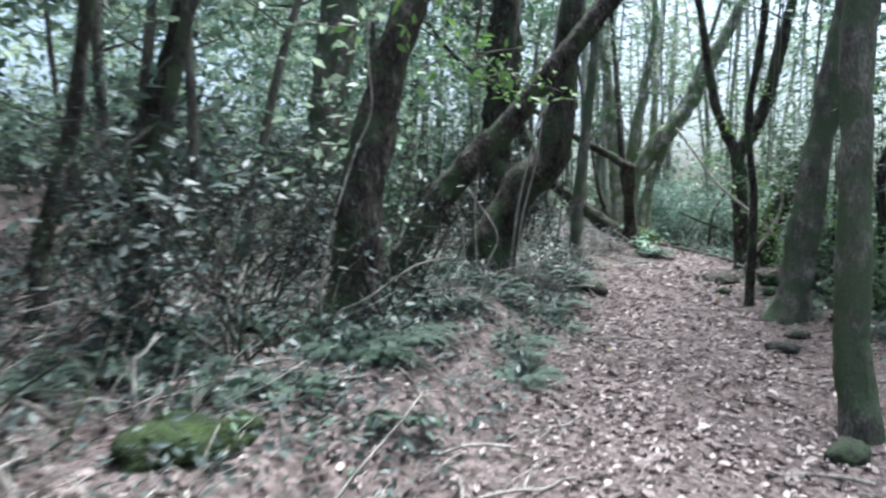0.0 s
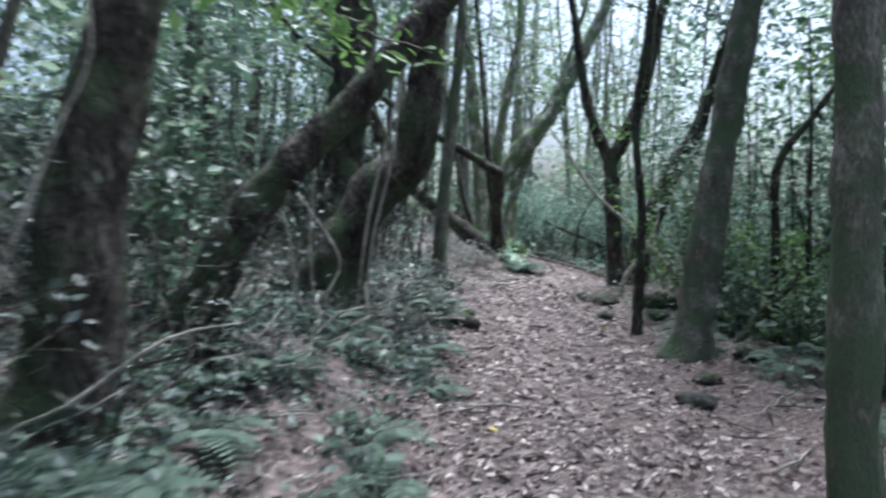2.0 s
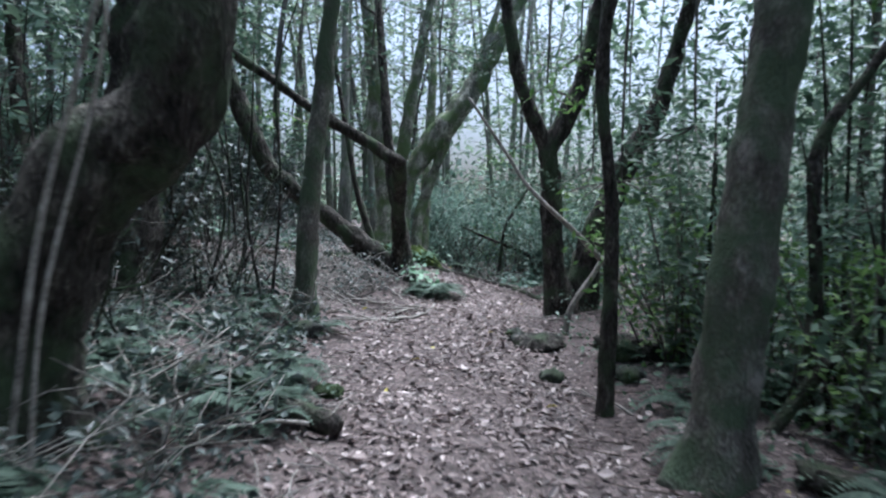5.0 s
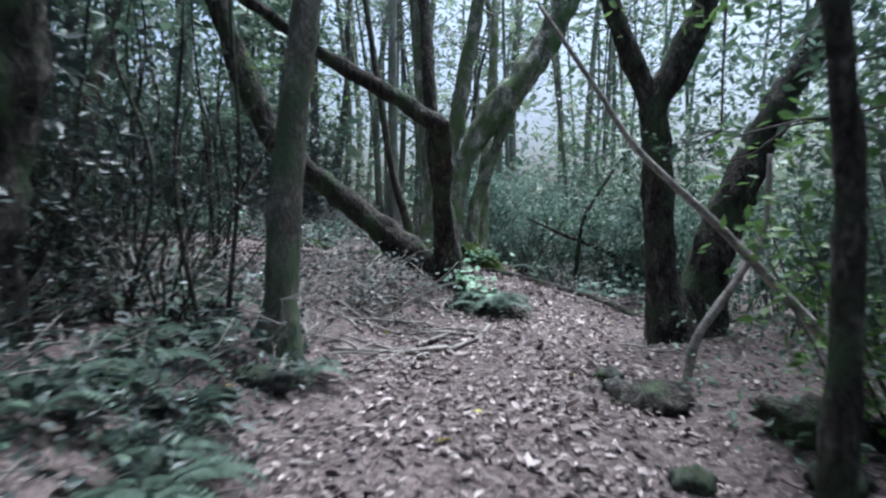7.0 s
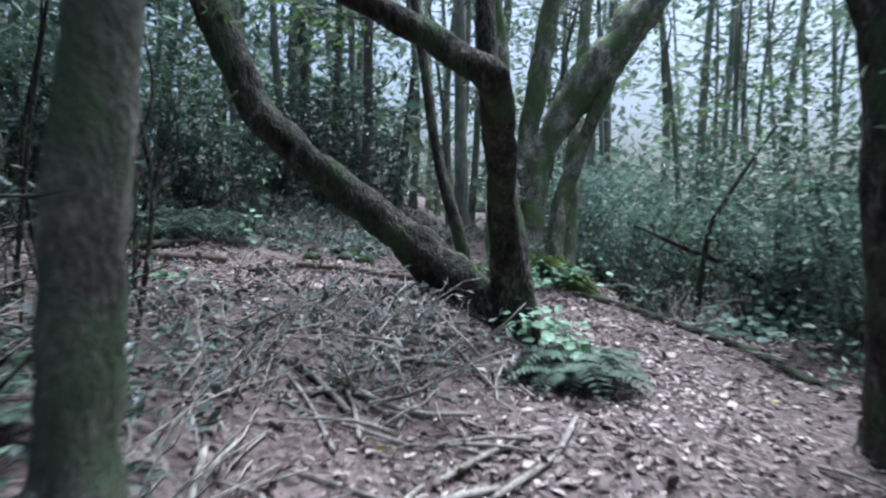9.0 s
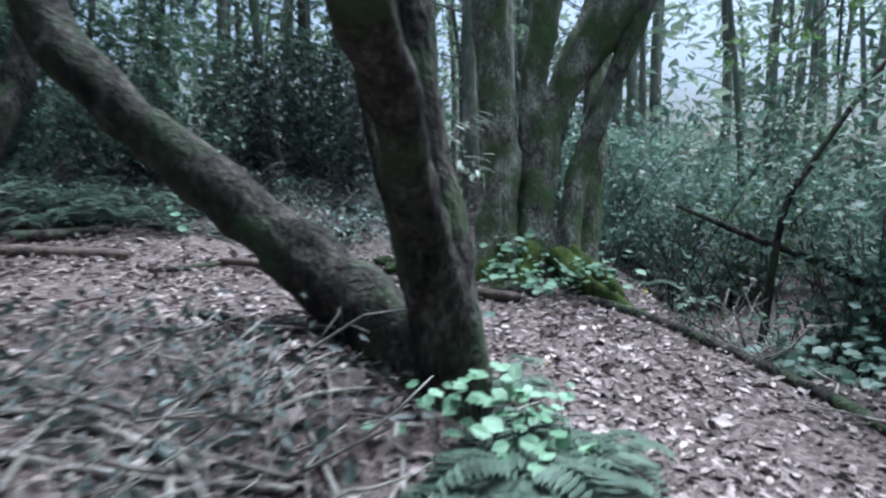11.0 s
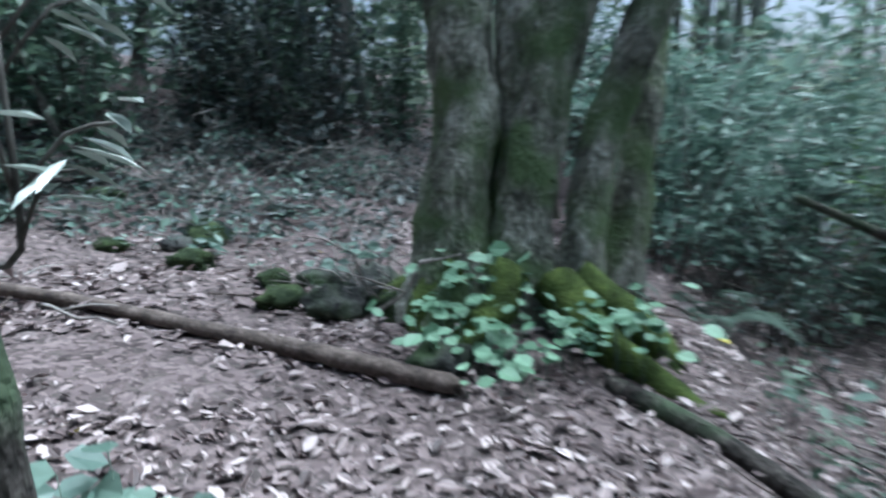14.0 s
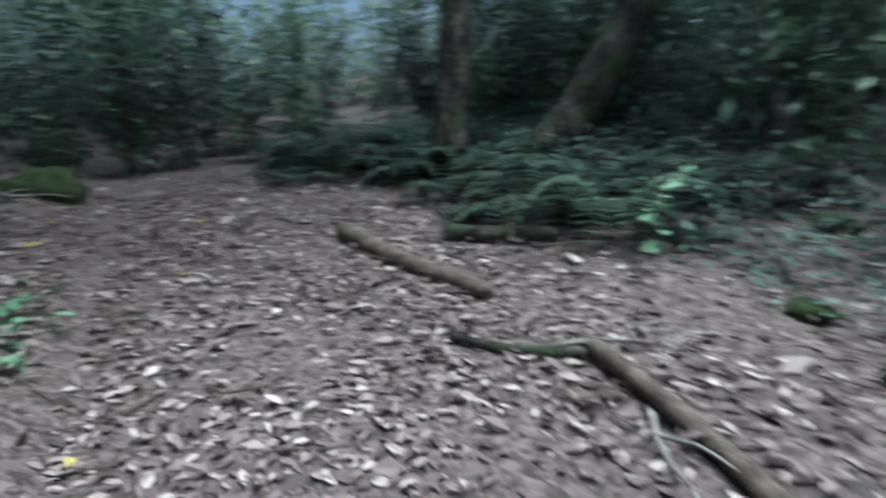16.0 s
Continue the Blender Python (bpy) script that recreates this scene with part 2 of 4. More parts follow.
def leaves(centres, ways, normals, length, width, curl=0.15, full=True):
    """Many folded leaves: for each a stalk end, the way it points and its upper side."""
    c, w, nrm = (np.asarray(a, float) for a in (centres, ways, normals))
    w = w / np.linalg.norm(w, axis=1)[:, None]
    s = np.cross(w, nrm)
    s = s / (np.linalg.norm(s, axis=1)[:, None] + 1e-9)
    u = np.cross(s, w)
    L, W = np.asarray(length)[:, None], np.asarray(width)[:, None]
    if full:
        rows = [(0, 0, 0), (0.3, 0.85, 0.3), (0.68, 0.75, 0.25), (1, 0, -0.6), (0.68, -0.75, 0.25), (0.3, -0.85, 0.3)]
        quads = [(0, 1, 2, 3), (0, 3, 4, 5)]
    else:
        rows = [(0, 0, 0), (0.45, 0.95, 0.2), (1, 0, -0.3), (0.45, -0.95, 0.2)]
        quads = [(0, 1, 2), (0, 2, 3)]
    v = np.stack([c + w * L * a + s * W * 0.5 * b + u * L * curl * k for a, b, k in rows], 1).reshape(-1, 3)
    n = len(rows)
    base = (np.arange(len(c)) * n)[:, None]
    f = np.concatenate([base + np.array(q)[None] for q in quads], 0)
    return v, f


def leaf_mesh(name, data, mat):
    v, f = data
    me = bpy.data.meshes.new(name)
    me.from_pydata(v.tolist(), [], f.tolist())
    me.materials.append(mat)
    me.update()
    return me


def rnd_dirs(rng, n, flat=0.0):
    d = rng.normal(size=(n, 3))
    d[:, 2] *= 1 - flat
    return d


def cloud(rng, centres, spread, n, size, full=False, flat=0.5):
    """Leaves scattered round centres: positions thin out away from each."""
    c = np.asarray(centres, float)
    pick = rng.integers(0, len(c), n)
    pos = c[pick] + rng.normal(size=(n, 3)) * spread * rng.uniform(0.3, 1.0, (n, 1))
    ways = rnd_dirs(rng, n, flat)
    ways[:, 2] -= 0.25
    nrm = rng.normal(size=(n, 3)) * 0.55
    nrm[:, 2] += 1
    L = size * rng.uniform(0.6, 1.35, n)
    return leaves(pos, ways, nrm, L, L * rng.uniform(0.38, 0.55, n), 0.12, full)


def part(owner, name, me, kind=""):
    ob = new(name, me)
    ob.parent = owner
    if kind:
        tagged(ob, kind=kind)
    return ob


def thing(name, label, category, at=(0, 0, 0), group=""):
    ob = new(name)
    ob.location = at
    return tagged(ob, label, category, group)


def local(pts, o):
    return [(p[0] - o[0], p[1] - o[1], p[2] - o[2], *p[3:]) for p in pts]


def side_branches(rng, stem, n, length, r, low=0.3):
    """Thin crooked branches off the upper part of a stem; returns tubes and their outer points."""
    path = spline(stem, 0.3)
    made, tips = [], []
    for _ in range(n):
        p = path[int(rng.uniform(low, 0.98) * (len(path) - 1))]
        a, L = rng.uniform(0, 2 * math.pi), length * rng.uniform(0.5, 1.2)
        q = np.array(p[:3])
        pts = [(*q, r * 1.2)]
        for k in range(3):
            a += rng.uniform(-0.5, 0.5)
            q = q + np.array([math.cos(a), math.sin(a), rng.uniform(0.0, 0.7)]) * L / 3
            pts.append((*q, r * (0.8 - 0.25 * k)))
            tips.append(q.copy())
        made.append(tube(pts, 4, 0.5, 0, 0.05))
    return made, tips


def tree(label, mat, stems, leaf_mat=None, crown=1500, limb=10, flare=0.35, seed=1, crown_low=0.55, leaf=0.11, name="tree", twigs=1.3):
    """A tree from its stems, each a row of (x, y, z, radius) from the foot up; the first is the trunk."""
    rng = np.random.default_rng(seed)
    x, y, z, r = stems[0][0]
    o = (x, y, gz(x, y))
    t = thing(name, label, "tree", o)
    tips = []
    for i, st in enumerate(stems):
        st = list(st)
        if i == 0 or st[0][2] < z + 0.3:
            f = st[0]
            st = [(f[0], f[1], gz(f[0], f[1]) - 0.12, f[3] * 1.08)] + ([f] if f[2] > gz(f[0], f[1]) + 0.05 else []) + st[1:]
        a, b = np.array(st[-2]), np.array(st[-1])
        d = (b - a) / np.linalg.norm((b - a)[:3])
        tall = max(0.0, 9.5 - b[2])
        if tall > 1.5 and b[3] > 0.04:
            e = b + d * tall * 0.5
            g = e + np.array([d[0] * 0.5 + rng.uniform(-.3, .3), d[1] * 0.5 + rng.uniform(-.3, .3), 0.9, 0]) * tall * 0.5
            st += [(*e[:3], b[3] * 0.72), (*g[:3], b[3] * 0.4)]
        st = local(st, o)
        sides = 22 if st[0][3] > 0.12 else 12
        part(t, "trunk" if i == 0 else "stem", mesh_from("trunk", *tube(st, sides, 0.095, flare if i == 0 else flare * 0.4 * (st[0][2] < 0.4), 0.2, seed + i * 3.1), mat))
        if limb:
            made, tp = side_branches(rng, st, limb, twigs, 0.022, crown_low)
            part(t, "branches", mesh_from("branches", *join(made), mat), "stuff")
            tips += tp
    if leaf_mat and tips and crown:
        part(t, "crown", leaf_mesh("crown", cloud(rng, tips, 0.42, crown, leaf), leaf_mat), "stuff")
    return t


# ---- ground ----
def grid_axis(lo, hi, fine_lo, fine_hi, step, coarse):
    a = list(np.arange(fine_lo, fine_hi + 1e-6, step))
    v, s, out = fine_lo, step, []
    while v > lo:
        s *= coarse
        v -= s
        out.append(v)
    v, s, out2 = fine_hi, step, []
    while v < hi:
        s *= coarse
        v += s
        out2.append(v)
    return np.array(out[::-1] + a + out2)


gx, gy = grid_axis(-900, 900, -6, 11, 0.18, 1.25), grid_axis(-900, 900, -3, 24, 0.18, 1.25)
GX, GY = np.meshgrid(gx, gy)
GZ = ground_z(GX, GY)
nx = len(gx)
quads = [(j * nx + i, j * nx + i + 1, (j + 1) * nx + i + 1, (j + 1) * nx + i) for j in range(len(gy) - 1) for i in range(nx - 1)]
tagged(new("ground", mesh_from("ground", np.stack([GX, GY, GZ], -1).reshape(-1, 3), quads, SOIL)), "dark woodland soil under fallen leaves", "ground", kind="structure")

rng = np.random.default_rng(7)


def litter(name, n, xs, ys, size, mat, label, path_only=None, full=True):
    x, y = rng.uniform(*xs, n), rng.uniform(*ys, n)
    d, s = path_side(x, y)
    bank = np.where(y < 15.2, 0.3, np.where(y > 20.0, 0.4, 0.8))
    keep = rng.uniform(0, 1, n) < 1 - (1 - bank) * smooth(0.75, 1.5, d + 0.25 * noise_mask(x, y))
    keep &= ((x - 3.7) / 0.95) ** 2 + ((y - 18.62) / 0.3) ** 2 > rng.uniform(0.3, 1.3, n)
    keep &= noise_mask(x, y) > rng.uniform(-1.6, 0.0, n)
    x, y = x[keep], y[keep]
    n = len(x)
    z = ground_z(x, y) + rng.uniform(0.004, 0.03, n)
    ways = rnd_dirs(rng, n, 0.75)
    nrm = rng.normal(size=(n, 3)) * 0.35
    nrm[:, 2] += 1
    L = size * rng.uniform(0.55, 1.5, n)
    data = leaves(np.stack([x, y, z], 1), ways, nrm, L, L * rng.uniform(0.36, 0.62, n), 0.16, full)
    return tagged(new(name, leaf_mesh(name, data, mat)), label, "leaves", kind="stuff")


def noise_mask(x, y):
    return np.sin(2.3 * x + 1.1 * y) * np.sin(1.9 * y - 1.3 * x + 1) + 0.4 * np.sin(5.1 * x + 4.0 * y)


litter("leaf_litter", 112000, (-4.0, 9.0), (1.5, 22), 0.062, LITTER, "dry brown and grey fallen leaves covering the ground")
litter("leaf_litter", 26000, (-14, 16), (-3, 34), 0.11, LITTER, "dry brown and grey fallen leaves between the trees", full=False)
litter("yellow_leaves", 130, (-2, 8), (3, 21), 0.075, YELLOW, "scattered yellow fallen leaves on the path")

# ---- trees beside the path ----
tree("dark mossy thick leaning tree trunk with hanging vines", BARK_DARK, [[(-0.87, 5.45, 0.45, 0.27), (-0.75, 5.5, 1.07, 0.21), (-0.66, 5.55, 1.89, 0.185), (-0.46, 5.6, 2.86, 0.15), (-0.24, 5.65, 3.49, 0.136), (0.08, 5.7, 4.7, 0.12)]], LEAF, seed=11)
tree("dark tree trunk leaning strongly over the bank", BARK_DARK, [[(-0.51, 7.37, 0.63, 0.217), (-0.32, 7.37, 1.3, 0.181), (-0.03, 7.34, 1.83, 0.157), (0.4, 7.29, 2.34, 0.135), (0.78, 7.24, 2.71, 0.121), (1.54, 7.14, 3.63, 0.109), (2.21, 7.06, 4.5, 0.097)]], LEAF, seed=12)
tree("thick dark tree with bent mossy trunk and roots", BARK_DARK, [[(0.65, 9.12, 1.01, 0.34), (0.79, 9.09, 1.45, 0.286), (1.06, 9.02, 2.03, 0.251), (1.44, 8.91, 2.39, 0.233), (1.57, 8.89, 3.04, 0.197), (1.64, 8.9, 3.61, 0.179)]], LEAF, seed=13)
tree("thick dark upright trunk behind ferns", BARK_DARK, [[(0.8, 12.35, 0.85, 0.33), (0.86, 12.35, 1.6, 0.29), (0.95, 12.35, 2.6, 0.3), (1.1, 12.3, 3.8, 0.32), (1.15, 12.3, 5.2, 0.28)]], LEAF_SHADED, seed=27)
tree("slender upright grey tree beside the path", BARK_GREY, [[(2.56, 12.83, 0.72, 0.151), (2.6, 12.85, 1.26, 0.125), (2.65, 12.87, 2.07, 0.112), (2.79, 12.9, 3.27, 0.104), (2.89, 12.92, 4.28, 0.09)]], LEAF, seed=14)
tree("grey-green smooth tree trunk leaning beside the path", BARK_GREY, [[(4.62, 8.76, 0.2, 0.25), (4.71, 8.76, 0.64, 0.205), (4.84, 8.76, 1.61, 0.185), (5.03, 8.76, 2.89, 0.165), (5.21, 8.75, 3.92, 0.154), (5.4, 8.74, 5.2, 0.141)]], LEAF, seed=15)
tree("straight grey-green tree trunk at the path edge", BARK_GREY, [[(3.1, 4.82, 0.1, 0.135), (3.06, 4.85, 0.63, 0.118), (3.05, 4.88, 1.56, 0.115), (3.1, 4.96, 3.21, 0.113), (3.12, 5.0, 4.4, 0.105)]], LEAF, seed=16)
tree("forked dark tree with two leaning limbs", BARK_DARK, [[(6.59, 14.21, 0.6, 0.253), (6.49, 14.26, 1.19, 0.173), (6.43, 14.34, 2.56, 0.149), (6.41, 14.36, 2.92, 0.161), (6.66, 14.33, 3.4, 0.149), (6.95, 14.29, 4.06, 0.143), (7.24, 14.28, 5.25, 0.119)], [(6.42, 14.36, 2.85, 0.125), (6.08, 14.48, 3.69, 0.107), (5.94, 14.53, 4.17, 0.101), (5.79, 14.62, 5.24, 0.089)]], LEAF, seed=17)
tree("dark leaning tree trunk with moss", BARK_DARK, [[(6.97, 14.3, 0.6, 0.29), (7.13, 14.3, 1.43, 0.229), (7.41, 14.27, 2.11, 0.196), (7.83, 14.21, 2.97, 0.168), (8.25, 14.15, 3.76, 0.138), (8.55, 14.13, 4.74, 0.122)]], LEAF, seed=18)
tree("thin dark sapling trunk by the path", BARK_DARK, [[(4.77, 10.18, 0.3, 0.075), (4.83, 10.23, 1.85, 0.064), (4.76, 10.32, 3.11, 0.058), (4.93, 10.32, 4.37, 0.055), (5.04, 10.34, 5.64, 0.05)]], LEAF, seed=19, limb=8, name="sapling")
tree("mossy tree forking into bent stems on a mound", BARK_DARK, [[(4.58, 16.05, 1.05, 0.165), (4.49, 15.86, 1.65, 0.126), (4.42, 15.63, 2.0, 0.112), (4.36, 15.33, 2.32, 0.103), (4.24, 14.95, 2.66, 0.11), (4.16, 14.85, 2.74, 0.105), (4.04, 14.98, 2.83, 0.096), (3.62, 15.05, 3.09, 0.087), (3.0, 15.16, 3.44, 0.075), (2.43, 15.26, 3.85, 0.062)], [(4.68, 15.95, 1.0, 0.11), (4.63, 16.02, 1.47, 0.1), (4.55, 16.09, 1.93, 0.1), (4.46, 16.16, 2.4, 0.098), (4.4, 16.25, 3.2, 0.085), (4.38, 16.5, 4.2, 0.075)]], LEAF, seed=20)
tree("dark mossy fallen-leaning trunk rising from the mound", BARK_DARK, [[(4.34, 16.24, 1.1, 0.22), (3.76, 16.33, 1.6, 0.165), (3.25, 16.42, 2.02, 0.148), (2.5, 16.6, 2.68, 0.14), (2.1, 16.75, 3.55, 0.15), (1.78, 16.9, 4.4, 0.13)]], LEAF, seed=21)
tree("thin dark tree stem behind the mound", BARK_DARK, [[(4.4, 17.16, 0.95, 0.07), (4.3, 17.24, 1.63, 0.068), (4.17, 17.33, 2.1, 0.06), (4.06, 17.41, 2.58, 0.055), (3.98, 17.51, 3.17, 0.05)]], LEAF, seed=22, flare=0.2, limb=0)
BIG_TREE = tree("large mossy multi-stemmed tree with a hollow between stems", BARK_MOSS, [
    [(5.16, 19.65, 1.05, 0.25), (5.21, 19.73, 1.61, 0.2), (5.26, 19.8, 2.15, 0.185), (5.18, 19.87, 2.88, 0.178), (5.08, 19.9, 4.18, 0.17), (4.9, 19.95, 6.0, 0.15)],
    [(5.56, 19.64, 1.0, 0.23), (5.6, 19.74, 1.61, 0.17), (5.7, 19.84, 2.15, 0.16), (5.9, 19.98, 2.88, 0.18), (6.3, 19.9, 3.6, 0.25), (6.9, 19.75, 4.36, 0.25), (7.39, 19.7, 5.12, 0.24), (7.97, 19.6, 6.29, 0.2)],
    [(5.9, 19.64, 0.95, 0.18), (5.95, 19.74, 1.61, 0.115), (6.12, 19.86, 2.22, 0.115), (6.4, 19.9, 2.95, 0.11), (6.75, 19.8, 3.9, 0.1)],
    [(5.5, 19.95, 1.0, 0.2), (5.55, 19.95, 2.0, 0.16), (5.6, 19.95, 3.0, 0.15), (5.74, 19.9, 3.9, 0.15), (5.95, 19.85, 5.2, 0.13)],
    [(6.2, 20.26, 0.8, 0.147), (6.35, 20.4, 1.96, 0.126), (6.46, 20.6, 2.99, 0.105)]], LEAF, seed=23, limb=6, flare=0.6)
tree("dark trunk standing among ferns", BARK_DARK, [[(-1.77, 20.33, 1.76, 0.185), (-1.9, 20.5, 2.91, 0.17), (-2.04, 20.68, 4.12, 0.154)]], LEAF_SHADED, seed=24)
tree("dark leaning mossy trunk among ferns", BARK_DARK, [[(-1.6, 21.42, 1.84, 0.27), (-1.43, 21.81, 2.41, 0.23), (-1.28, 22.23, 3.18, 0.205), (-1.21, 22.54, 3.95, 0.19)]], LEAF_SHADED, seed=25)
tree("thin sapling among undergrowth", BARK_DARK, [[(6.33, 9.62, 0.2, 0.07), (6.45, 9.64, 1.37, 0.055), (6.48, 9.68, 2.5, 0.055), (7.05, 9.54, 3.38, 0.045)]], LEAF_BRIGHT, seed=26, limb=8, name="sapling")

tree("thin dark leaning trunk in the brush", BARK_DARK, [[(-2.4, 4.9, 0.6, 0.085), (-2.3, 4.95, 1.3, 0.07), (-2.1, 4.95, 2.2, 0.06), (-1.83, 4.9, 3.3, 0.055)]], LEAF_SHADED, seed=41, crown=700)
tree("thin dark trunk in the brush", BARK_DARK, [[(-3.05, 4.9, 0.6, 0.075), (-3.0, 4.9, 1.4, 0.07), (-2.75, 4.9, 2.3, 0.06), (-2.6, 4.9, 3.3, 0.055)]], LEAF_SHADED, seed=42, crown=700)
tree("dark mossy trunk standing in the brush", BARK_DARK, [[(-3.95, 8.0, 1.0, 0.16), (-3.8, 8.0, 1.9, 0.13), (-3.45, 8.0, 3.0, 0.115), (-3.1, 8.0, 4.2, 0.1)]], LEAF_SHADED, seed=43, crown=700)
tree("broad grey trunk behind the leaning trees", BARK_GREY, [[(-2.3, 12.2, 1.0, 0.42), (-2.2, 12.2, 2.2, 0.38), (-2.1, 12.2, 3.6, 0.37), (-1.9, 12.2, 5.4, 0.33)]], LEAF_SHADED, seed=44, crown=700)


# ---- background wood ----
def wood_tree(seed, h, r, stems, leaf_mat, crown):
    rng = np.random.default_rng(seed)
    rows = []
    for k in range(stems):
        a, lean = rng.uniform(0, 6.28), rng.uniform(0.02, 0.16) * (1 + (stems > 1))
        x0, y0 = (0.25 * math.cos(a), 0.25 * math.sin(a)) if stems > 1 else (0, 0)
        st, hh = [], h * rng.uniform(0.8, 1.1)
        for i in range(6):
            f = i / 5
            st.append((x0 + math.cos(a) * lean * hh * f + rng.uniform(-.12, .12) * (i > 0), y0 + math.sin(a) * lean * hh * f + rng.uniform(-.12, .12) * (i > 0), -0.2 + hh * f, r * (1.15 - 0.8 * f)))
        rows.append(st)
    t = thing("tree", "slender grey forest tree with small leaves", "tree", group="trees of the wood")
    tips = []
    for i, st in enumerate(rows):
        part(t, "trunk" if i == 0 else "stem", mesh_from("trunk", *tube(st, 8, 0.6, 0.3, 0.08, seed), BARK_FAR))
        made, tp = side_branches(rng, st, 16, 1.7, 0.02, 0.12)
        part(t, "branches", mesh_from("branches", *join(made), BARK_FAR), "stuff")
        tips += tp
    part(t, "crown", leaf_mesh("crown", cloud(rng, tips, 0.55, crown, 0.2), leaf_mat), "stuff")
    return t


def bush(seed, h, w, n, size, leaf_mat, label, name="bush", stems=7, full=False):
    rng = np.random.default_rng(seed)
    t = thing(name, label, "bush", group=label)
    made, tips = [], []
    for _ in range(stems):
        a, q = rng.uniform(0, 6.28), np.array([rng.uniform(-.12, .12), rng.uniform(-.12, .12), -0.08])
        pts = [(*q, 0.014)]
        out = rng.uniform(0.1, 1.0) * w
        for k in range(4):
            a += rng.uniform(-.4, .4)
            q = q + np.array([math.cos(a) * out / 4, math.sin(a) * out / 4, h / 4 * rng.uniform(0.6, 1.15)])
            pts.append((*q, 0.012 - 0.0025 * k))
            tips.append(q.copy())
        made.append(tube(pts, 4, 0.6, 0, 0.05))
    part(t, "stems", mesh_from("stems", *join(made), BARK_FAR), "stuff")
    part(t, "foliage", leaf_mesh("foliage", cloud(rng, tips, 0.2, n, size, full), leaf_mat), "stuff")
    return t


def fern(seed, fronds, length, label="green fern with arching fronds", lift=1.0):
    rng = np.random.default_rng(seed)
    t = thing("fern", label, "fern", group="ferns")
    c, w, nr, L, made = [], [], [], [], []
    for f in range(fronds):
        a = 6.28 * f / fronds + rng.uniform(-.3, .3)
        ln, rise = length * rng.uniform(0.7, 1.15), rng.uniform(0.45, 0.8) * lift
        side = np.array([-math.sin(a), math.cos(a), 0])
        pts = []
        for i in range(17):
            k = i / 16
            p = np.array([math.cos(a) * ln * k, math.sin(a) * ln * k, ln * (rise * 1.7 * k - rise * 1.75 * k * k)])
            pts.append((*p, 0.004 * (1.2 - k)))
            if i > 2:
                for sgn in (-1, 1):
                    c.append(p)
                    w.append(side * sgn + np.array([math.cos(a), math.sin(a), -0.25]) * 0.45)
                    nr.append((0, 0, 1))
                    L.append(ln * 0.3 * math.sin(math.pi * (0.12 + 0.86 * k)) ** 0.8)
        made.append(tube(pts[::4], 3, 0.5, 0, 0))
    L = np.array(L)
    part(t, "stalks", mesh_from("stalks", *join(made), FERN), "stuff")
    part(t, "fronds", leaf_mesh("fronds", leaves(c, w, nr, L, 0.02 + L * 0.2, 0.1, False), FERN), "stuff")
    return t


def scatter(protos, n, xs, ys, keep, seed, near=1.9, sink=0.0, scale_tilt=0.0):
    """Copies of the given things on the ground wherever keep(x, y, d, side) holds; the originals take the first places."""
    rng = np.random.default_rng(seed)
    k, tries = 0, 0
    placed = []
    while k < n and tries < n * 60:
        tries += 1
        x, y = rng.uniform(*xs), rng.uniform(*ys)
        d, s = path_side(np.array(x), np.array(y))
        if d < near or not keep(x, y, float(d), float(s)):
            continue
        m = pose(x, y, gz(x, y) - sink, rng.uniform(-1, 1) * scale_tilt, rng.uniform(-1, 1) * scale_tilt, rng.uniform(0, 360))
        if k < len(protos):
            protos[k].matrix_basis = m
        else:
            copy_thing(protos[k % len(protos)], m)
        k += 1


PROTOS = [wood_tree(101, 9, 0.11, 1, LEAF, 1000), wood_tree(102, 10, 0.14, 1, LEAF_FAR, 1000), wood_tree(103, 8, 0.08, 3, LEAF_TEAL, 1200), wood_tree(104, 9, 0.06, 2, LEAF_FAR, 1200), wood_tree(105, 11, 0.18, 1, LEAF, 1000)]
scatter(PROTOS, 70, (-20, 26), (-10, 40), lambda x, y, d, s: not (y > 19 and abs(math.atan2(x - 3, y - 4) - 0.36) < 0.32) and not (x > 1.5 and x < 9 and 11 < y < 21.5) and not (-3 < x < 5 and 16.5 < y < 22), 5, near=3.0)
BUSH = [bush(201, 1.7, 1.0, 480, 0.14, LEAF_SHADED, "dark leafy understorey bush"), bush(202, 1.3, 0.9, 470, 0.13, LEAF, "dull green understorey shrub"), bush(203, 2.6, 1.1, 600, 0.15, LEAF, "tall dull green shrub"), bush(204, 2.4, 1.0, 560, 0.14, LEAF_SHADED, "tall dark understorey shrub")]
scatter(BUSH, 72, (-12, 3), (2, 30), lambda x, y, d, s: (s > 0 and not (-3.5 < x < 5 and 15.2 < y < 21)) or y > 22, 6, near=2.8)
RIGHT = [bush(211, 2.1, 1.2, 950, 0.115, LEAF_TEAL, "blue-green leafy bush beside the path"), bush(212, 2.8, 1.2, 1000, 0.115, LEAF, "tall green leafy bush"), bush(213, 1.6, 1.0, 780, 0.105, LEAF_BRIGHT, "fresh green leafy bush"), bush(214, 2.0, 1.2, 850, 0.115, LEAF_TEAL, "grey-green leafy bush in the thicket")]
scatter(RIGHT, 46, (3.6, 16), (3.0, 30), lambda x, y, d, s: (s < 0 and y < 24 and x > 5.4) or x > 7.9, 8, near=2.2)
FERNS = [fern(301, 9, 0.42), fern(302, 8, 0.55), fern(303, 7, 0.34), fern(304, 12, 0.75, lift=1.8)]
FERNS[3].matrix_basis = pose(-2.6, 20.3, gz(-2.6, 20.3))
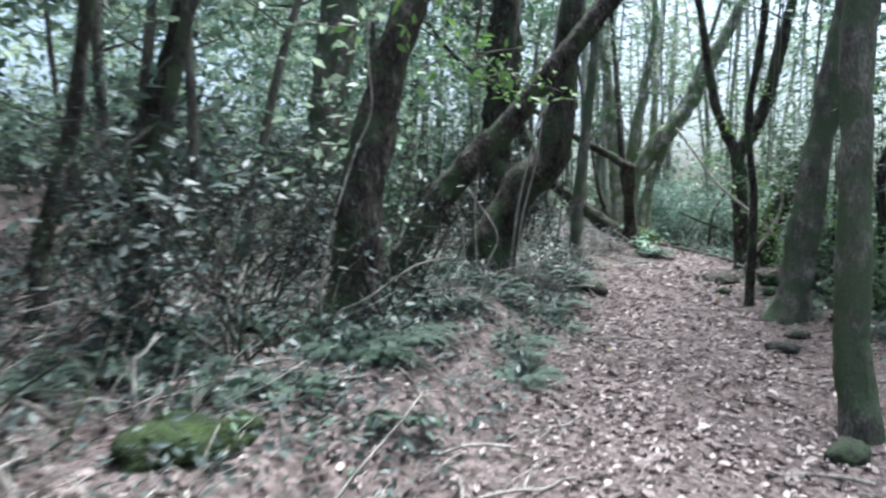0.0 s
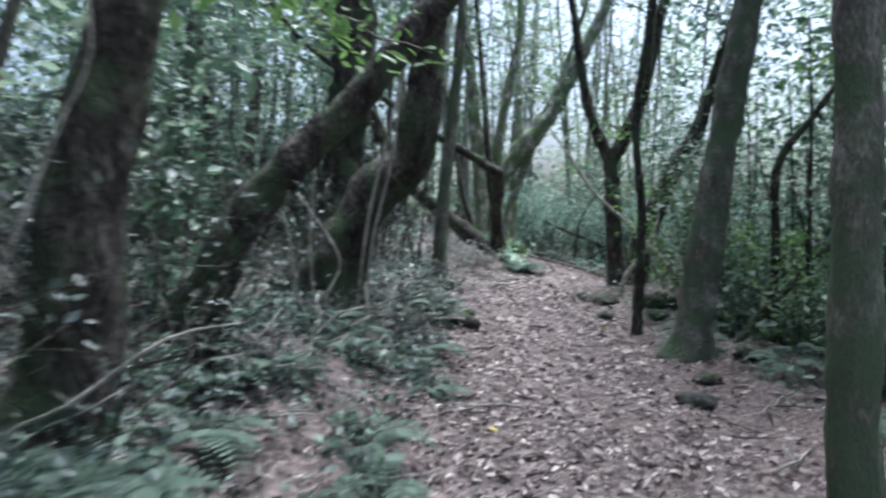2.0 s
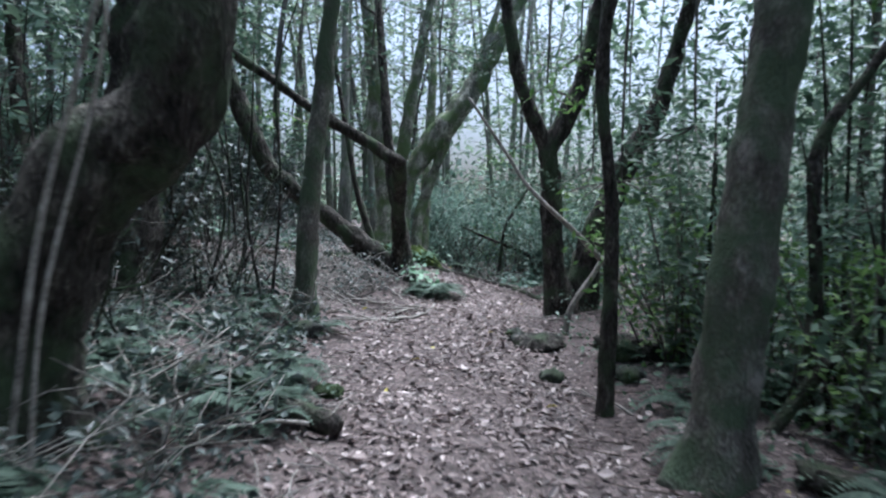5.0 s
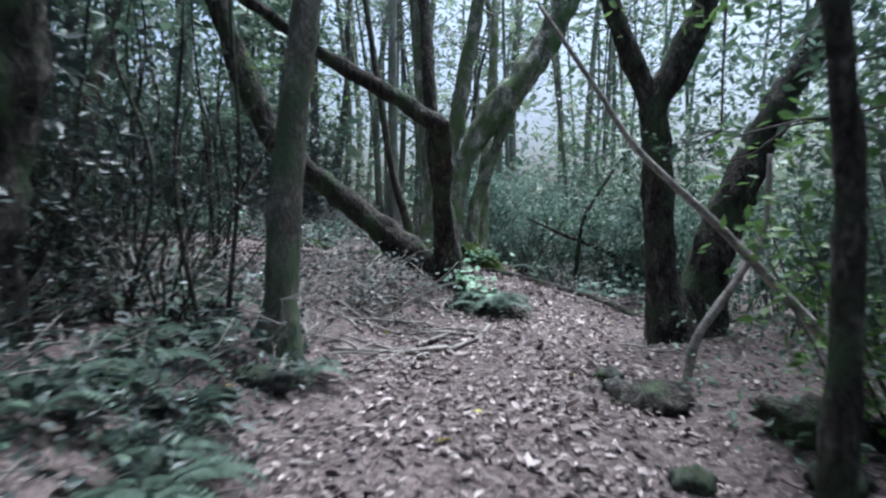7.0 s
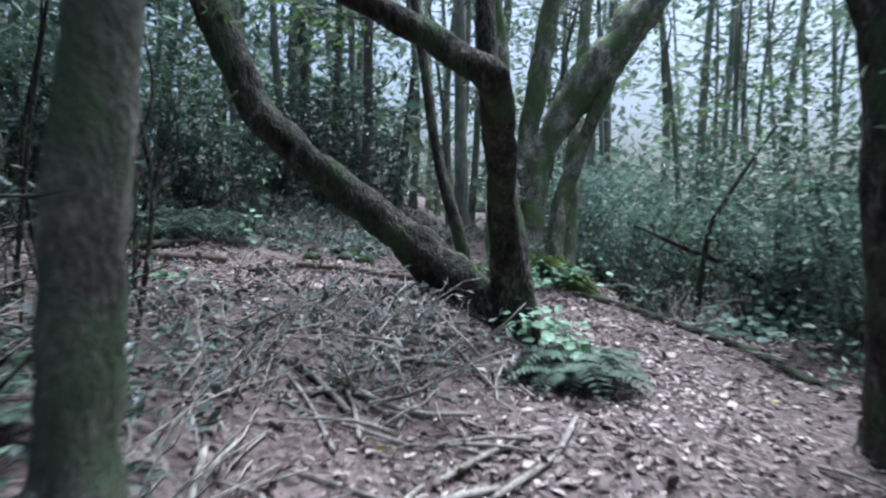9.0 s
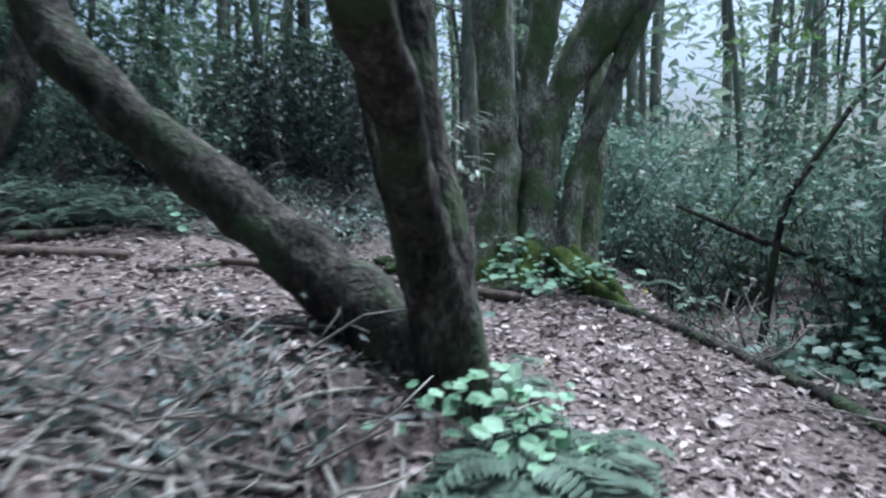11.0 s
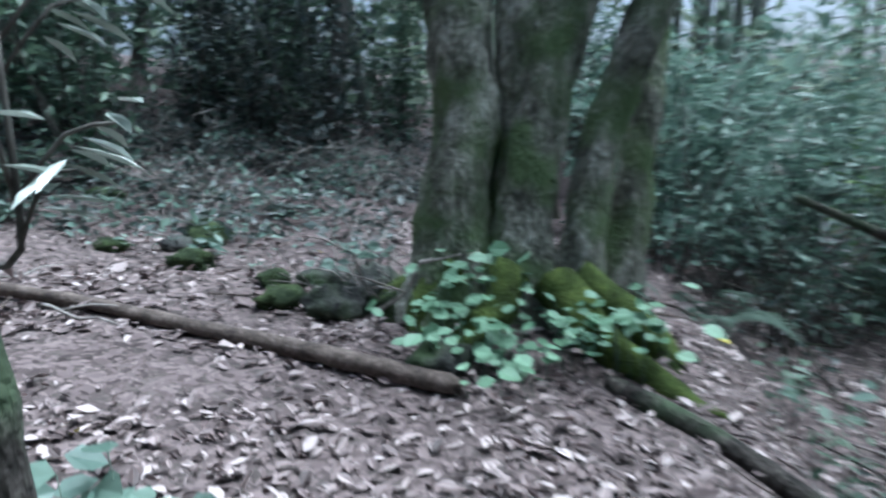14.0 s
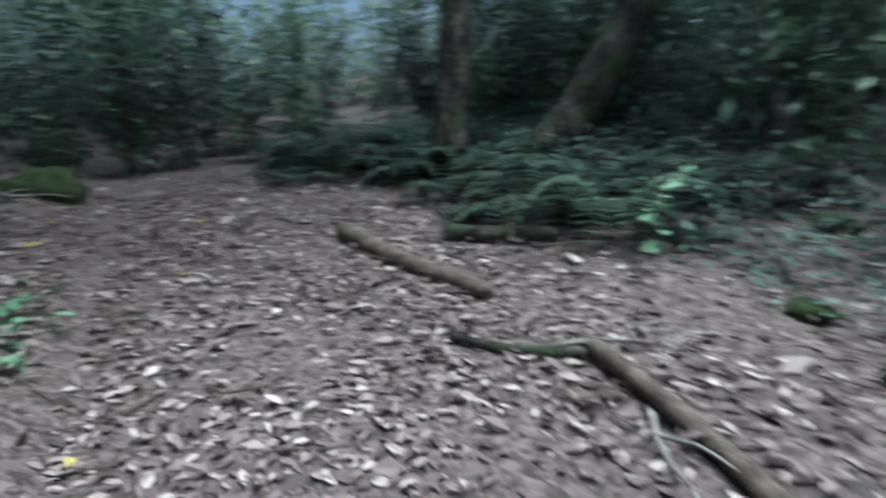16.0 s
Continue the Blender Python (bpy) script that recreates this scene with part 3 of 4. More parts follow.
scatter(FERNS[:3], 38, (-1.5, 3.0), (7.4, 12.6), lambda x, y, d, s: s > 0 and d < 3.2, 9, near=1.25)


# ---- far foliage that closes the view ----
def far_foliage(name, n, r0, r1, low, high, size, mat, seed, gap=0.0):
    rng = np.random.default_rng(seed)
    clumps = 1100
    a, r = rng.uniform(0, 2 * math.pi, clumps), rng.uniform(r0, r1, clumps)
    x, y = 3 + r * np.cos(a), 10 + r * np.sin(a)
    h = rng.uniform(low, high, clumps)
    opening = (np.abs(np.arctan2(x - 3, y - 4) - 0.36) < 0.34) & (h > 3.2)
    keep = ~(opening & (rng.uniform(0, 1, clumps) < gap)) & (path_side(x, y)[0] > 7)
    c = np.stack([x, y, ground_z(x, y) + h], 1)[keep]
    return tagged(new(name, leaf_mesh(name, cloud(rng, c, 1.15, n, size), mat)), "dense green woodland foliage in the distance", "foliage", kind="stuff")


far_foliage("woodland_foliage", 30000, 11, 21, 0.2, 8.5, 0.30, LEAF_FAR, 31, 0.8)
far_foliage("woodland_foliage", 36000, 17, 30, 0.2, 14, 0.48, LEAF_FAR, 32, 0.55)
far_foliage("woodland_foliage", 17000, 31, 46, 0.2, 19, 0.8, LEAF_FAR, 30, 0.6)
far_foliage("woodland_foliage", 20000, 11, 24, 0.2, 4.5, 0.32, LEAF_TEAL, 33, 0.9)


def added_canopy(n, xs, ys, zs, size, mat, seed):
    """Loose crown leaves added between the given bounds to shade and shut out the sky."""
    rng = np.random.default_rng(seed)
    c = np.stack([rng.uniform(*xs, 160), rng.uniform(*ys, 160), rng.uniform(*zs, 160)], 1)
    return tagged(new("woodland_foliage", leaf_mesh("woodland_foliage", cloud(rng, c, 1.1, n, size), mat)), "green crowns of the wood, partly added unseen for shade", "foliage", kind="stuff")


# high, mostly unseen leaves added to shade the banks and path below
added_canopy(12000, (-13, -1.5), (-5, 15), (6.0, 9.5), 0.34, LEAF, 34)
added_canopy(5000, (-10, 2.5), (12.5, 19.5), (6.5, 9.5), 0.34, LEAF, 35)
added_canopy(5000, (4.5, 12), (0, 12.5), (6.5, 9.5), 0.34, LEAF, 36)
# foliage closing the view to the right and west
added_canopy(10000, (8.4, 13.5), (6, 17), (2.2, 7.2), 0.22, LEAF, 37)
added_canopy(9000, (-21, -14), (3, 20), (0.3, 9), 0.36, LEAF, 39)
# unseen leaves added to darken the ferny slope below
added_canopy(4000, (-8, 1.5), (18, 25), (5.5, 9), 0.3, LEAF, 40)
# green leaves overhanging the low side of the path
added_canopy(3600, (8.6, 11.5), (16.5, 21), (2.4, 5.6), 0.12, LEAF, 38)


def slender_tree(seed, h, r):
    """A bare pale pole with a few limbs high up."""
    rng = np.random.default_rng(seed)
    t = thing("tree", "slender pale bare forest tree in the distance", "tree", group="pale trees of the wood")
    lean, bend = rng.uniform(-.9, .9, 2), rng.uniform(-.3, .3, 2)
    st = [(lean[0] * f + bend[0] * math.sin(4 * f), lean[1] * f + bend[1] * math.sin(5 * f), -0.2 + h * f, r * (1.1 - 0.7 * f)) for f in (0, 0.15, 0.35, 0.6, 0.8, 1)]
    part(t, "trunk", mesh_from("trunk", *tube(st, 8, 0.7, 0.3, 0.1, seed), BARK_PALE))
    made, tips = side_branches(rng, st, 9, 1.8, 0.022, 0.3)
    part(t, "branches", mesh_from("branches", *join(made), BARK_PALE), "stuff")
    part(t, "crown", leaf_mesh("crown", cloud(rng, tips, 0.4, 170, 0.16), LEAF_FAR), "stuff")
    return t


POLES = [slender_tree(150 + k, 9 + 0.6 * k, 0.06 + 0.018 * k) for k in range(5)]
scatter(POLES, 52, (-3, 15), (20.8, 33), lambda x, y, d, s: not (4.3 < x < 7.5 and y < 21.8) and not (x < 4.5 and y < 25), 15, near=2.6)


def more(proto, places, sink=0.0):
    for x, y, turn in places:
        copy_thing(proto, pose(x, y, gz(x, y) - sink, 0, 0, turn))


# thicket on the low side of the path and beyond the large tree
rng = np.random.default_rng(77)
for k in range(24):
    x, y = rng.uniform(8.3, 11.5), rng.uniform(14.5, 24)
    copy_thing(RIGHT[int(rng.choice([0, 0, 3, 1]))], pose(x, y, gz(x, y), 0, 0, rng.uniform(0, 360)))
for k in range(14):
    x, y = rng.uniform(6.6, 9), rng.uniform(21, 24.5)
    copy_thing(RIGHT[int(rng.choice([0, 3]))], pose(x, y, gz(x, y), 0, 0, rng.uniform(0, 360)))
for k in range(16):
    x, y = rng.uniform(6.0, 8.6), rng.uniform(5.5, 12.0)
    copy_thing(RIGHT[int(rng.choice([1, 2, 2, 3]))], pose(x, y, gz(x, y), 0, 0, rng.uniform(0, 360)))
for k in range(18):
    x, y = rng.uniform(-7, 0.6), rng.uniform(21.8, 24.5)
    copy_thing((BUSH + RIGHT)[int(rng.choice([1, 2, 4, 5, 7]))], pose(x, y, gz(x, y), 0, 0, rng.uniform(0, 360)))
for k in range(30):
    x, y = rng.uniform(-13, -5), rng.uniform(14, 23)
    copy_thing(BUSH[int(rng.integers(0, 4))], pose(x, y, gz(x, y), 0, 0, rng.uniform(0, 360)))
for k in range(26):
    x, y = rng.uniform(-4.8, 1.2), rng.uniform(19.9, 21.8)
    copy_thing(FERNS[int(rng.choice([0, 3, 3]))], pose(x, y, gz(x, y), 0, 0, rng.uniform(0, 360)))
for k in range(5):
    x, y = rng.uniform(0.5, 8.0), rng.uniform(25.0, 30.0)
    copy_thing(PROTOS[int(rng.choice([0, 1, 3]))], pose(x, y, gz(x, y), 0, 0, rng.uniform(0, 360)))
more(BUSH[1], [(5.7, 6.2, 0), (5.9, 7.4, 90), (6.1, 8.6, 200), (6.2, 9.9, 40), (5.0, 4.6, 140)])
more(FERNS[3], [(-4.6, 19.4, 0), (-5.5, 19.0, 80), (-3.7, 19.7, 160), (-6.3, 19.5, 30)])
more(FERNS[0], [(4.9, 16.45, 0), (-0.51, 5.15, 20), (5.02, 15.75, 70), (-3.6, 18.9, 0), (-2.2, 19.9, 50), (0.5, 20.6, 120), (7.3, 17.6, 30)])
more(FERNS[1], [(5.0, 15.35, 20), (5.12, 15.6, 100), (4.85, 15.3, 270), (4.92, 15.5, 200), (-2.9, 18.9, 140), (7.5, 18.6, 90), (-1.1, 20.0, 10), (6.9, 20.4, 40)])
more(FERNS[2], [(-0.9, 3.9, 0), (4.75, 15.35, 300), (1.4, 20.8, 80), (7.0, 18.4, 10), (0.3, 6.7, 60), (6.2, 20.3, 0)])

scatter(FERNS[:1], 40, (-4.0, 2.6), (3.4, 14.6), lambda x, y, d, s: s > 0 and d < 4.2, 19, near=1.15, scale_tilt=12)
scatter(FERNS[2:3], 28, (-4.0, 2.6), (3.0, 15.0), lambda x, y, d, s: s > 0 and d < 4.2, 20, near=1.05, scale_tilt=14)
scatter(FERNS[1:2], 16, (3.4, 7.6), (5.5, 13.5), lambda x, y, d, s: s < 0, 21, near=1.5, scale_tilt=10)
rng = np.random.default_rng(78)
for k in range(26):
    x, y = rng.uniform(-9, -2.6), rng.uniform(18.6, 21.5)
    copy_thing(FERNS[int(rng.integers(0, 4))], pose(x, y, gz(x, y), rng.uniform(-8, 8), 0, rng.uniform(0, 360)))
for k in range(34):
    x, y = rng.uniform(-17, -8.5), rng.uniform(9.5, 23)
    copy_thing((BUSH + RIGHT)[int(rng.choice([1, 2, 4, 5]))], pose(x, y, gz(x, y), 0, 0, rng.uniform(0, 360)))


def undergrowth(name, label, n, xs, ys, keep, size, height, mat, seed):
    """Low leafy plants in patches, too small and many to tell apart."""
    rng = np.random.default_rng(seed)
    x, y = rng.uniform(*xs, n), rng.uniform(*ys, n)
    d, s = path_side(x, y)
    ok = keep(x, y, d, s) & (np.sin(3.1 * x + 1.7 * y + seed) * np.sin(2.7 * y - 1.9 * x) > rng.uniform(-0.9, 0.5, n))
    x, y = x[ok], y[ok]
    n = len(x)
    z = ground_z(x, y) + height * rng.uniform(0.1, 1, n) ** 1.4
    ways, nrm = rnd_dirs(rng, n, 0.5), rng.normal(size=(n, 3)) * 0.5 + np.array([0, 0, 1])
    L = size * rng.uniform(0.5, 1.4, n)
    return tagged(new(name, leaf_mesh(name, leaves(np.stack([x, y, z], 1), ways, nrm, L, L * rng.uniform(0.3, 0.6, n), 0.15, False), mat)), label, "plants", kind="stuff")


undergrowth("undergrowth", "low dark green plants covering the bank", 44000, (-5, 2.8), (2.4, 15.2), lambda x, y, d, s: (s > 0) & (d > 1.15), 0.075, 0.28, LEAF_SHADED, 1)
undergrowth("undergrowth", "low dull green plants covering the bank", 9000, (-4, 2.8), (2.8, 15.0), lambda x, y, d, s: (s > 0) & (d > 1.3), 0.07, 0.3, LEAF, 2)
undergrowth("undergrowth", "low green plants on the low side of the path", 15000, (3.0, 9.5), (3.5, 20), lambda x, y, d, s: (s < 0) & (d > 1.35) & (x > 3.0 + 0.2 * y), 0.08, 0.4, LEAF, 3)
undergrowth("undergrowth", "low plants on the slope beyond the clearing", 9000, (-9, 4.2), (20.2, 25), lambda x, y, d, s: d > 1.8, 0.1, 0.4, LEAF_TEAL, 4)
undergrowth("undergrowth", "low dark plants on the slope beyond the clearing", 20000, (-6, 4.6), (20.6, 26), lambda x, y, d, s: d > 1.8, 0.1, 0.3, LEAF_SHADED, 5)


# ---- bare brush, saplings and vines ----
def bare_shrub(seed, h, w, stems, mat, label, name="bare_shrub", leaf_mat=None):
    rng = np.random.default_rng(seed)
    t = thing(name, label, "shrub", group=label)
    made, tips = [], []
    for _ in range(stems):
        a, q = rng.uniform(0, 6.28), np.array([rng.uniform(-.25, .25), rng.uniform(-.25, .25), -0.06])
        pts, r, out = [(*q, 0.011)], rng.uniform(0.006, 0.013), rng.uniform(0.3, 1.0) * w
        for k in range(4):
            a += rng.uniform(-.9, .9)
            q = q + np.array([math.cos(a) * out / 4, math.sin(a) * out / 4, h / 4 * rng.uniform(0.1, 1.3)])
            pts.append((*q, r * (1 - 0.2 * k)))
            tips.append(q.copy())
        made.append(tube(pts, 3, 0.4, 0, 0.05))
        for b in range(2):
            p = np.array(pts[int(rng.integers(1, 4))][:3])
            e = p + np.array([rng.uniform(-.35, .35), rng.uniform(-.35, .35), rng.uniform(-.05, .3)])
            made.append(tube([(*p, r * 0.6), (*((p + e) / 2 + rng.uniform(-.04, .04, 3)), r * 0.5), (*e, r * 0.25)], 3, 0.3, 0, 0))
    part(t, "stems", mesh_from("stems", *join(made), mat), "stuff")
    if leaf_mat:
        part(t, "foliage", leaf_mesh("foliage", cloud(rng, tips, 0.15, 150, 0.075), leaf_mat), "stuff")
    return t


BRUSH = [bare_shrub(401, 0.7, 0.9, 11, TWIG, "tangle of dry pale twigs and stalks"), bare_shrub(402, 0.45, 1.1, 11, TWIG, "low tangle of dry twigs", leaf_mat=LEAF_SHADED), bare_shrub(403, 1.6, 1.2, 12, BARK_DARK, "bare dark branching brush", leaf_mat=LEAF_SHADED)]
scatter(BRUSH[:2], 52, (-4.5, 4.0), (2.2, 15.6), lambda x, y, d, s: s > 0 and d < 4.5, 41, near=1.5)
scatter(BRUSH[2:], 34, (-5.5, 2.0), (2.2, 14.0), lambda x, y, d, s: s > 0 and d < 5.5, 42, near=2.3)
more(BRUSH[1], [(3.5, 15.4, 0), (3.7, 15.7, 90), (3.3, 14.7, 200), (3.9, 15.3, 30), (3.0, 15.4, 0)])
more(BRUSH[2], [(-0.3, 12.9, 0), (0.3, 13.6, 60), (0.9, 13.2, 130), (1.4, 13.9, 200), (0.0, 14.6, 250), (0.8, 14.8, 300), (1.6, 14.9, 20), (-0.5, 15.4, 80), (0.4, 15.7, 150), (1.7, 12.9, 220)])
more(BRUSH[0], [(4.7, 19.7, 30), (7.05, 18.0, 0)])
more(BRUSH[2], [(8.0, 18.6, 0), (8.3, 19.6, 120), (7.7, 20.5, 220), (8.8, 17.6, 60), (9.0, 19.0, 300), (7.4, 21.2, 10)])


def stem_thing(name, label, category, pts, mat, flare=0.0, lumps=0.1, sides=8, sunk=True):
    x, y = pts[0][0], pts[0][1]
    o = (x, y, gz(x, y))
    me = mesh_from(name, *tube(local(pts, o), sides, 0.1, flare, lumps, x), mat)
    ob = new(name, me)
    ob.location = o
    return tagged(ob, label, category)


rng = np.random.default_rng(56)
for k in range(12):
    x, y = rng.uniform(-0.5, 4.6), rng.uniform(23.2, 26.5)
    copy_thing(BUSH[int(rng.integers(0, 4))], pose(x, y, gz(x, y), 0, 0, rng.uniform(0, 360)))
for k in range(26):
    x, y = rng.uniform(0.8, 4.8), rng.uniform(21.2, 25)
    copy_thing(BRUSH[int(rng.integers(0, 2))], pose(x, y, gz(x, y), 0, 0, rng.uniform(0, 360)))
rng = np.random.default_rng(55)
for k in range(34):
    x, y = rng.uniform(-0.6, 2.3), rng.uniform(12.2, 16.0)
    h, z = rng.uniform(1.6, 4.0), gz(x, y)
    dx, dy = rng.uniform(-.35, .35, 2)
    stem_thing("sapling", "thin dark leafless sapling stem", "sapling", [(x, y, z - 0.1, 0.02), (x + dx * .3 + rng.uniform(-.16, .16), y + dy * .3, z + h * .35, 0.017), (x + dx * .5 + rng.uniform(-.25, .25), y + dy * .6, z + h * .7, 0.013), (x + dx, y + dy, z + h, 0.006)], BARK_DARK, sides=5)
for k in range(30):
    x, y = rng.uniform(6.4, 9.0), rng.uniform(5.0, 13.0)
    h, z = rng.uniform(1.6, 4.5), gz(x, y)
    dx, dy = rng.uniform(-.5, .5, 2)
    stem_thing("sapling", "thin dark sapling stem in the undergrowth", "sapling", [(x, y, z - 0.1, 0.026), (x + dx * .3, y + dy * .3, z + h * .35, 0.022), (x + dx * .5, y + dy * .6, z + h * .7, 0.016), (x + dx, y + dy, z + h, 0.007)], BARK_DARK, sides=5)

VINES = [
    [(0.84, 8.5, 0.7, 0.03), (0.97, 8.5, 1.75, 0.026), (1.12, 8.5, 2.42, 0.024), (1.35, 8.5, 3.41, 0.022), (1.5, 8.6, 4.4, 0.02)],
    [(0.95, 8.4, 0.7, 0.022), (1.0, 8.45, 1.5, 0.02), (1.22, 8.45, 2.5, 0.018), (1.28, 8.5, 3.5, 0.015)],
    [(0.3, 8.4, 0.8, 0.022), (0.22, 8.45, 1.6, 0.02), (0.02, 8.4, 2.2, 0.016)],
    [(0.45, 8.6, 0.8, 0.024), (0.42, 8.6, 1.7, 0.022), (0.5, 8.6, 2.6, 0.018)],
    [(0.75, 8.1, 0.6, 0.024), (0.55, 8.15, 1.0, 0.02), (0.68, 8.2, 1.4, 0.017), (0.3, 8.3, 2.0, 0.012)],
    [(-0.95, 5.1, 0.4, 0.017), (-0.85, 5.05, 0.85, 0.017), (-0.59, 5.0, 1.0, 0.016), (-0.2, 4.95, 1.27, 0.012), (0.1, 4.95, 1.33, 0.007)],
    [(-0.98, 5.2, 0.4, 0.016), (-0.92, 5.1, 1.3, 0.016), (-0.72, 5.28, 2.1, 0.015), (-0.57, 5.3, 2.5, 0.015), (-0.6, 5.34, 3.1, 0.014), (-0.4, 5.4, 3.8, 0.012)],
]
for v in VINES:
    stem_thing("vine", "pale woody vine hanging by the trunk", "vine", [(x, y, z, r * 0.6) for x, y, z, r in v], TWIG, sides=6)
stem_thing("leaning_branch", "pale bare branch leaning across the undergrowth", "branch", [(7.0, 11.95, 0.3, 0.042), (6.45, 12.12, 0.95, 0.04), (5.95, 12.27, 1.49, 0.036), (5.71, 12.34, 1.74, 0.032), (5.18, 12.49, 2.25, 0.025), (4.86, 12.59, 2.73, 0.021), (4.47, 12.71, 3.31, 0.016)], TWIG)
stem_thing("leaning_branch", "pale crooked branch stub at the path edge", "branch", [(5.96, 12.96, 0.38, 0.045), (6.03, 12.94, 0.75, 0.043), (6.34, 12.89, 1.21, 0.038), (6.58, 12.85, 1.69, 0.03), (6.62, 12.86, 2.3, 0.022)], TWIG)
stem_thing("leaning_branch", "dark fallen branch propped in the undergrowth", "branch", [(5.5, 9.3, 0.1, 0.06), (6.12, 9.25, 0.75, 0.052), (6.7, 9.2, 1.3, 0.045), (7.6, 9.1, 2.0, 0.035)], BARK_DARK)
stem_thing("leaning_branch", "long dark fallen branch in the thicket", "branch", [(9.3, 18.6, 0.5, 0.06), (8.33, 18.88, 1.1, 0.046), (7.5, 19.01, 1.43, 0.032), (6.84, 19.13, 1.72, 0.018)], BARK_DARK)
stem_thing("leaning_branch", "thin dark branch rising through leaves", "branch", [(7.6, 18.9, 0.4, 0.04), (7.77, 18.96, 1.6, 0.034), (8.03, 19.0, 2.09, 0.03), (8.41, 19.04, 2.63, 0.027), (8.91, 19.07, 3.3, 0.02)], BARK_DARK)


# ---- logs and sticks on the ground ----
def ground_stick(name, label, pts, mat, r, lift=0.6, sides=10):
    row = []
    for k, (x, y) in enumerate(pts):
        row.append((x, y, gz(x, y) + r * lift, r * (1.0 - 0.35 * k / len(pts))))
    (ax, ay, az, ar), (bx, by, bz, br) = row[0], row[-1]
    row = [(ax + (ax - row[1][0]) * 0.06, ay + (ay - row[1][1]) * 0.06, az - 0.01, ar * 0.3)] + row + [(bx + (bx - row[-2][0]) * 0.08, by + (by - row[-2][1]) * 0.08, bz - 0.01, br * 0.3)]
    return stem_thing(name, label, "branch" if r < 0.06 else "log", row, mat, 0, 0.14, sides)


ground_stick("fallen_branch", "long brown fallen branch across the path", [(5.25, 18.72), (4.6, 18.9), (3.84, 19.08), (3.1, 19.2), (2.4, 19.28)], LOG, 0.05, 0.9)
ground_stick("fallen_branch", "thin dark forked branch lying on leaves", [(2.45, 19.22), (2.28, 18.99), (1.98, 18.83)], BARK_DARK, 0.03, 0.8)
ground_stick("fallen_log", "short brown rotten log on the leaves", [(-0.41, 18.86), (0.2, 18.9), (0.73, 18.97), (1.54, 19.17)], LOG, 0.075, 0.6)
ground_stick("fallen_log", "short dark rotten log on the leaves", [(0.33, 19.49), (0.7, 19.72), (1.06, 19.9)], BARK_DARK, 0.07, 0.7)
ground_stick("fallen_log", "mossy log edging the path", [(6.05, 18.95), (6.55, 18.4), (6.93, 17.47), (7.1, 16.7), (7.15, 15.9)], BARK_DARK, 0.055, 0.4)
ground_stick("fallen_branch", "bare branch on the leafy slope", [(2.78, 17.59), (3.34, 17.51), (3.91, 17.42)], BARK_DARK, 0.035, 1.0)
ground_stick("fallen_log", "dark rotten log in brush", [(1.5, 10.0), (2.05, 9.9), (2.4, 9.7)], BARK_DARK, 0.09, 0.9)
ground_stick("fallen_branch", "pale crooked stick lying by the path", [(2.6, 12.35), (2.66, 12.94), (2.8, 13.2), (2.78, 13.6)], TWIG, 0.022, 1.2)


def twig(seed):
    rng = np.random.default_rng(seed)
    n, L, r = 5, rng.uniform(0.4, 1.1), rng.uniform(0.006, 0.014)
    pts = [(L * (k / n - 0.5), rng.uniform(-.06, .06), 0.012 + rng.uniform(0, .05), r * (1.1 - 0.14 * k)) for k in range(n + 1)]
    p = np.array(pts[2][:3])
    fork = [(*p, r * 0.7), (*(p + [L * .15, L * .12, .03]), r * .55), (*(p + [L * .33, L * .2, .03]), r * .3)]
    t = thing("twig", "dry pale twig lying on leaf litter", "twig", group="fallen twigs")
    part(t, "stick", mesh_from("stick", *tube(pts, 5, 0.1, 0, 0.1, seed), TWIG))
    part(t, "fork", mesh_from("fork", *tube(fork, 5, 0.1, 0, 0.1, seed), TWIG))
    return t


TWIGS = [twig(500 + k) for k in range(6)]
scatter(TWIGS, 90, (-3, 4.6), (2.5, 16.5), lambda x, y, d, s: s > 0 and d < 3.5, 51, near=0.75, scale_tilt=6)
scatter(TWIGS[:1], 26, (1.5, 7.5), (2.5, 20.5), lambda x, y, d, s: d < 2.0, 52, near=0.5, scale_tilt=4)


def twig_litter(name, label, n, xs, ys, keep, mat, seed):
    """Small dry sticks lying crosswise, too many to count."""
    rng = np.random.default_rng(seed)
    made = []
    while len(made) < n:
        x, y = rng.uniform(*xs), rng.uniform(*ys)
        d, s = path_side(np.array(x), np.array(y))
        if not keep(x, y, float(d), float(s)):
            continue
        a, L, r = rng.uniform(0, 6.28), rng.uniform(0.12, 0.6), rng.uniform(0.003, 0.009)
        up, pts = rng.uniform(0.0, 0.12), []
        for f in (-0.5, -0.1, 0.25, 0.5):
            px, py = x + math.cos(a) * L * f, y + math.sin(a) * L * f
            a += rng.uniform(-0.3, 0.3)
            pts.append((px, py, gz(px, py) + 0.015 + up * (f + 0.5), r * (1 - 0.5 * (f + 0.5))))
        made.append(tube(pts, 4, 0.5, 0, 0.0))
    return tagged(new(name, mesh_from(name, *join(made), mat)), label, "twigs", kind="stuff")


twig_litter("twig_litter", "dry pale twigs strewn over the bank", 620, (-4, 4.6), (2.4, 16.2), lambda x, y, d, s: s > 0 and 0.8 < d < 4, TWIG, 45)
twig_litter("twig_litter", "dark brown twigs strewn over leaves", 520, (-4, 8), (2.4, 21.5), lambda x, y, d, s: d > 0.4, LOG, 46)
rng = np.random.default_rng(58)
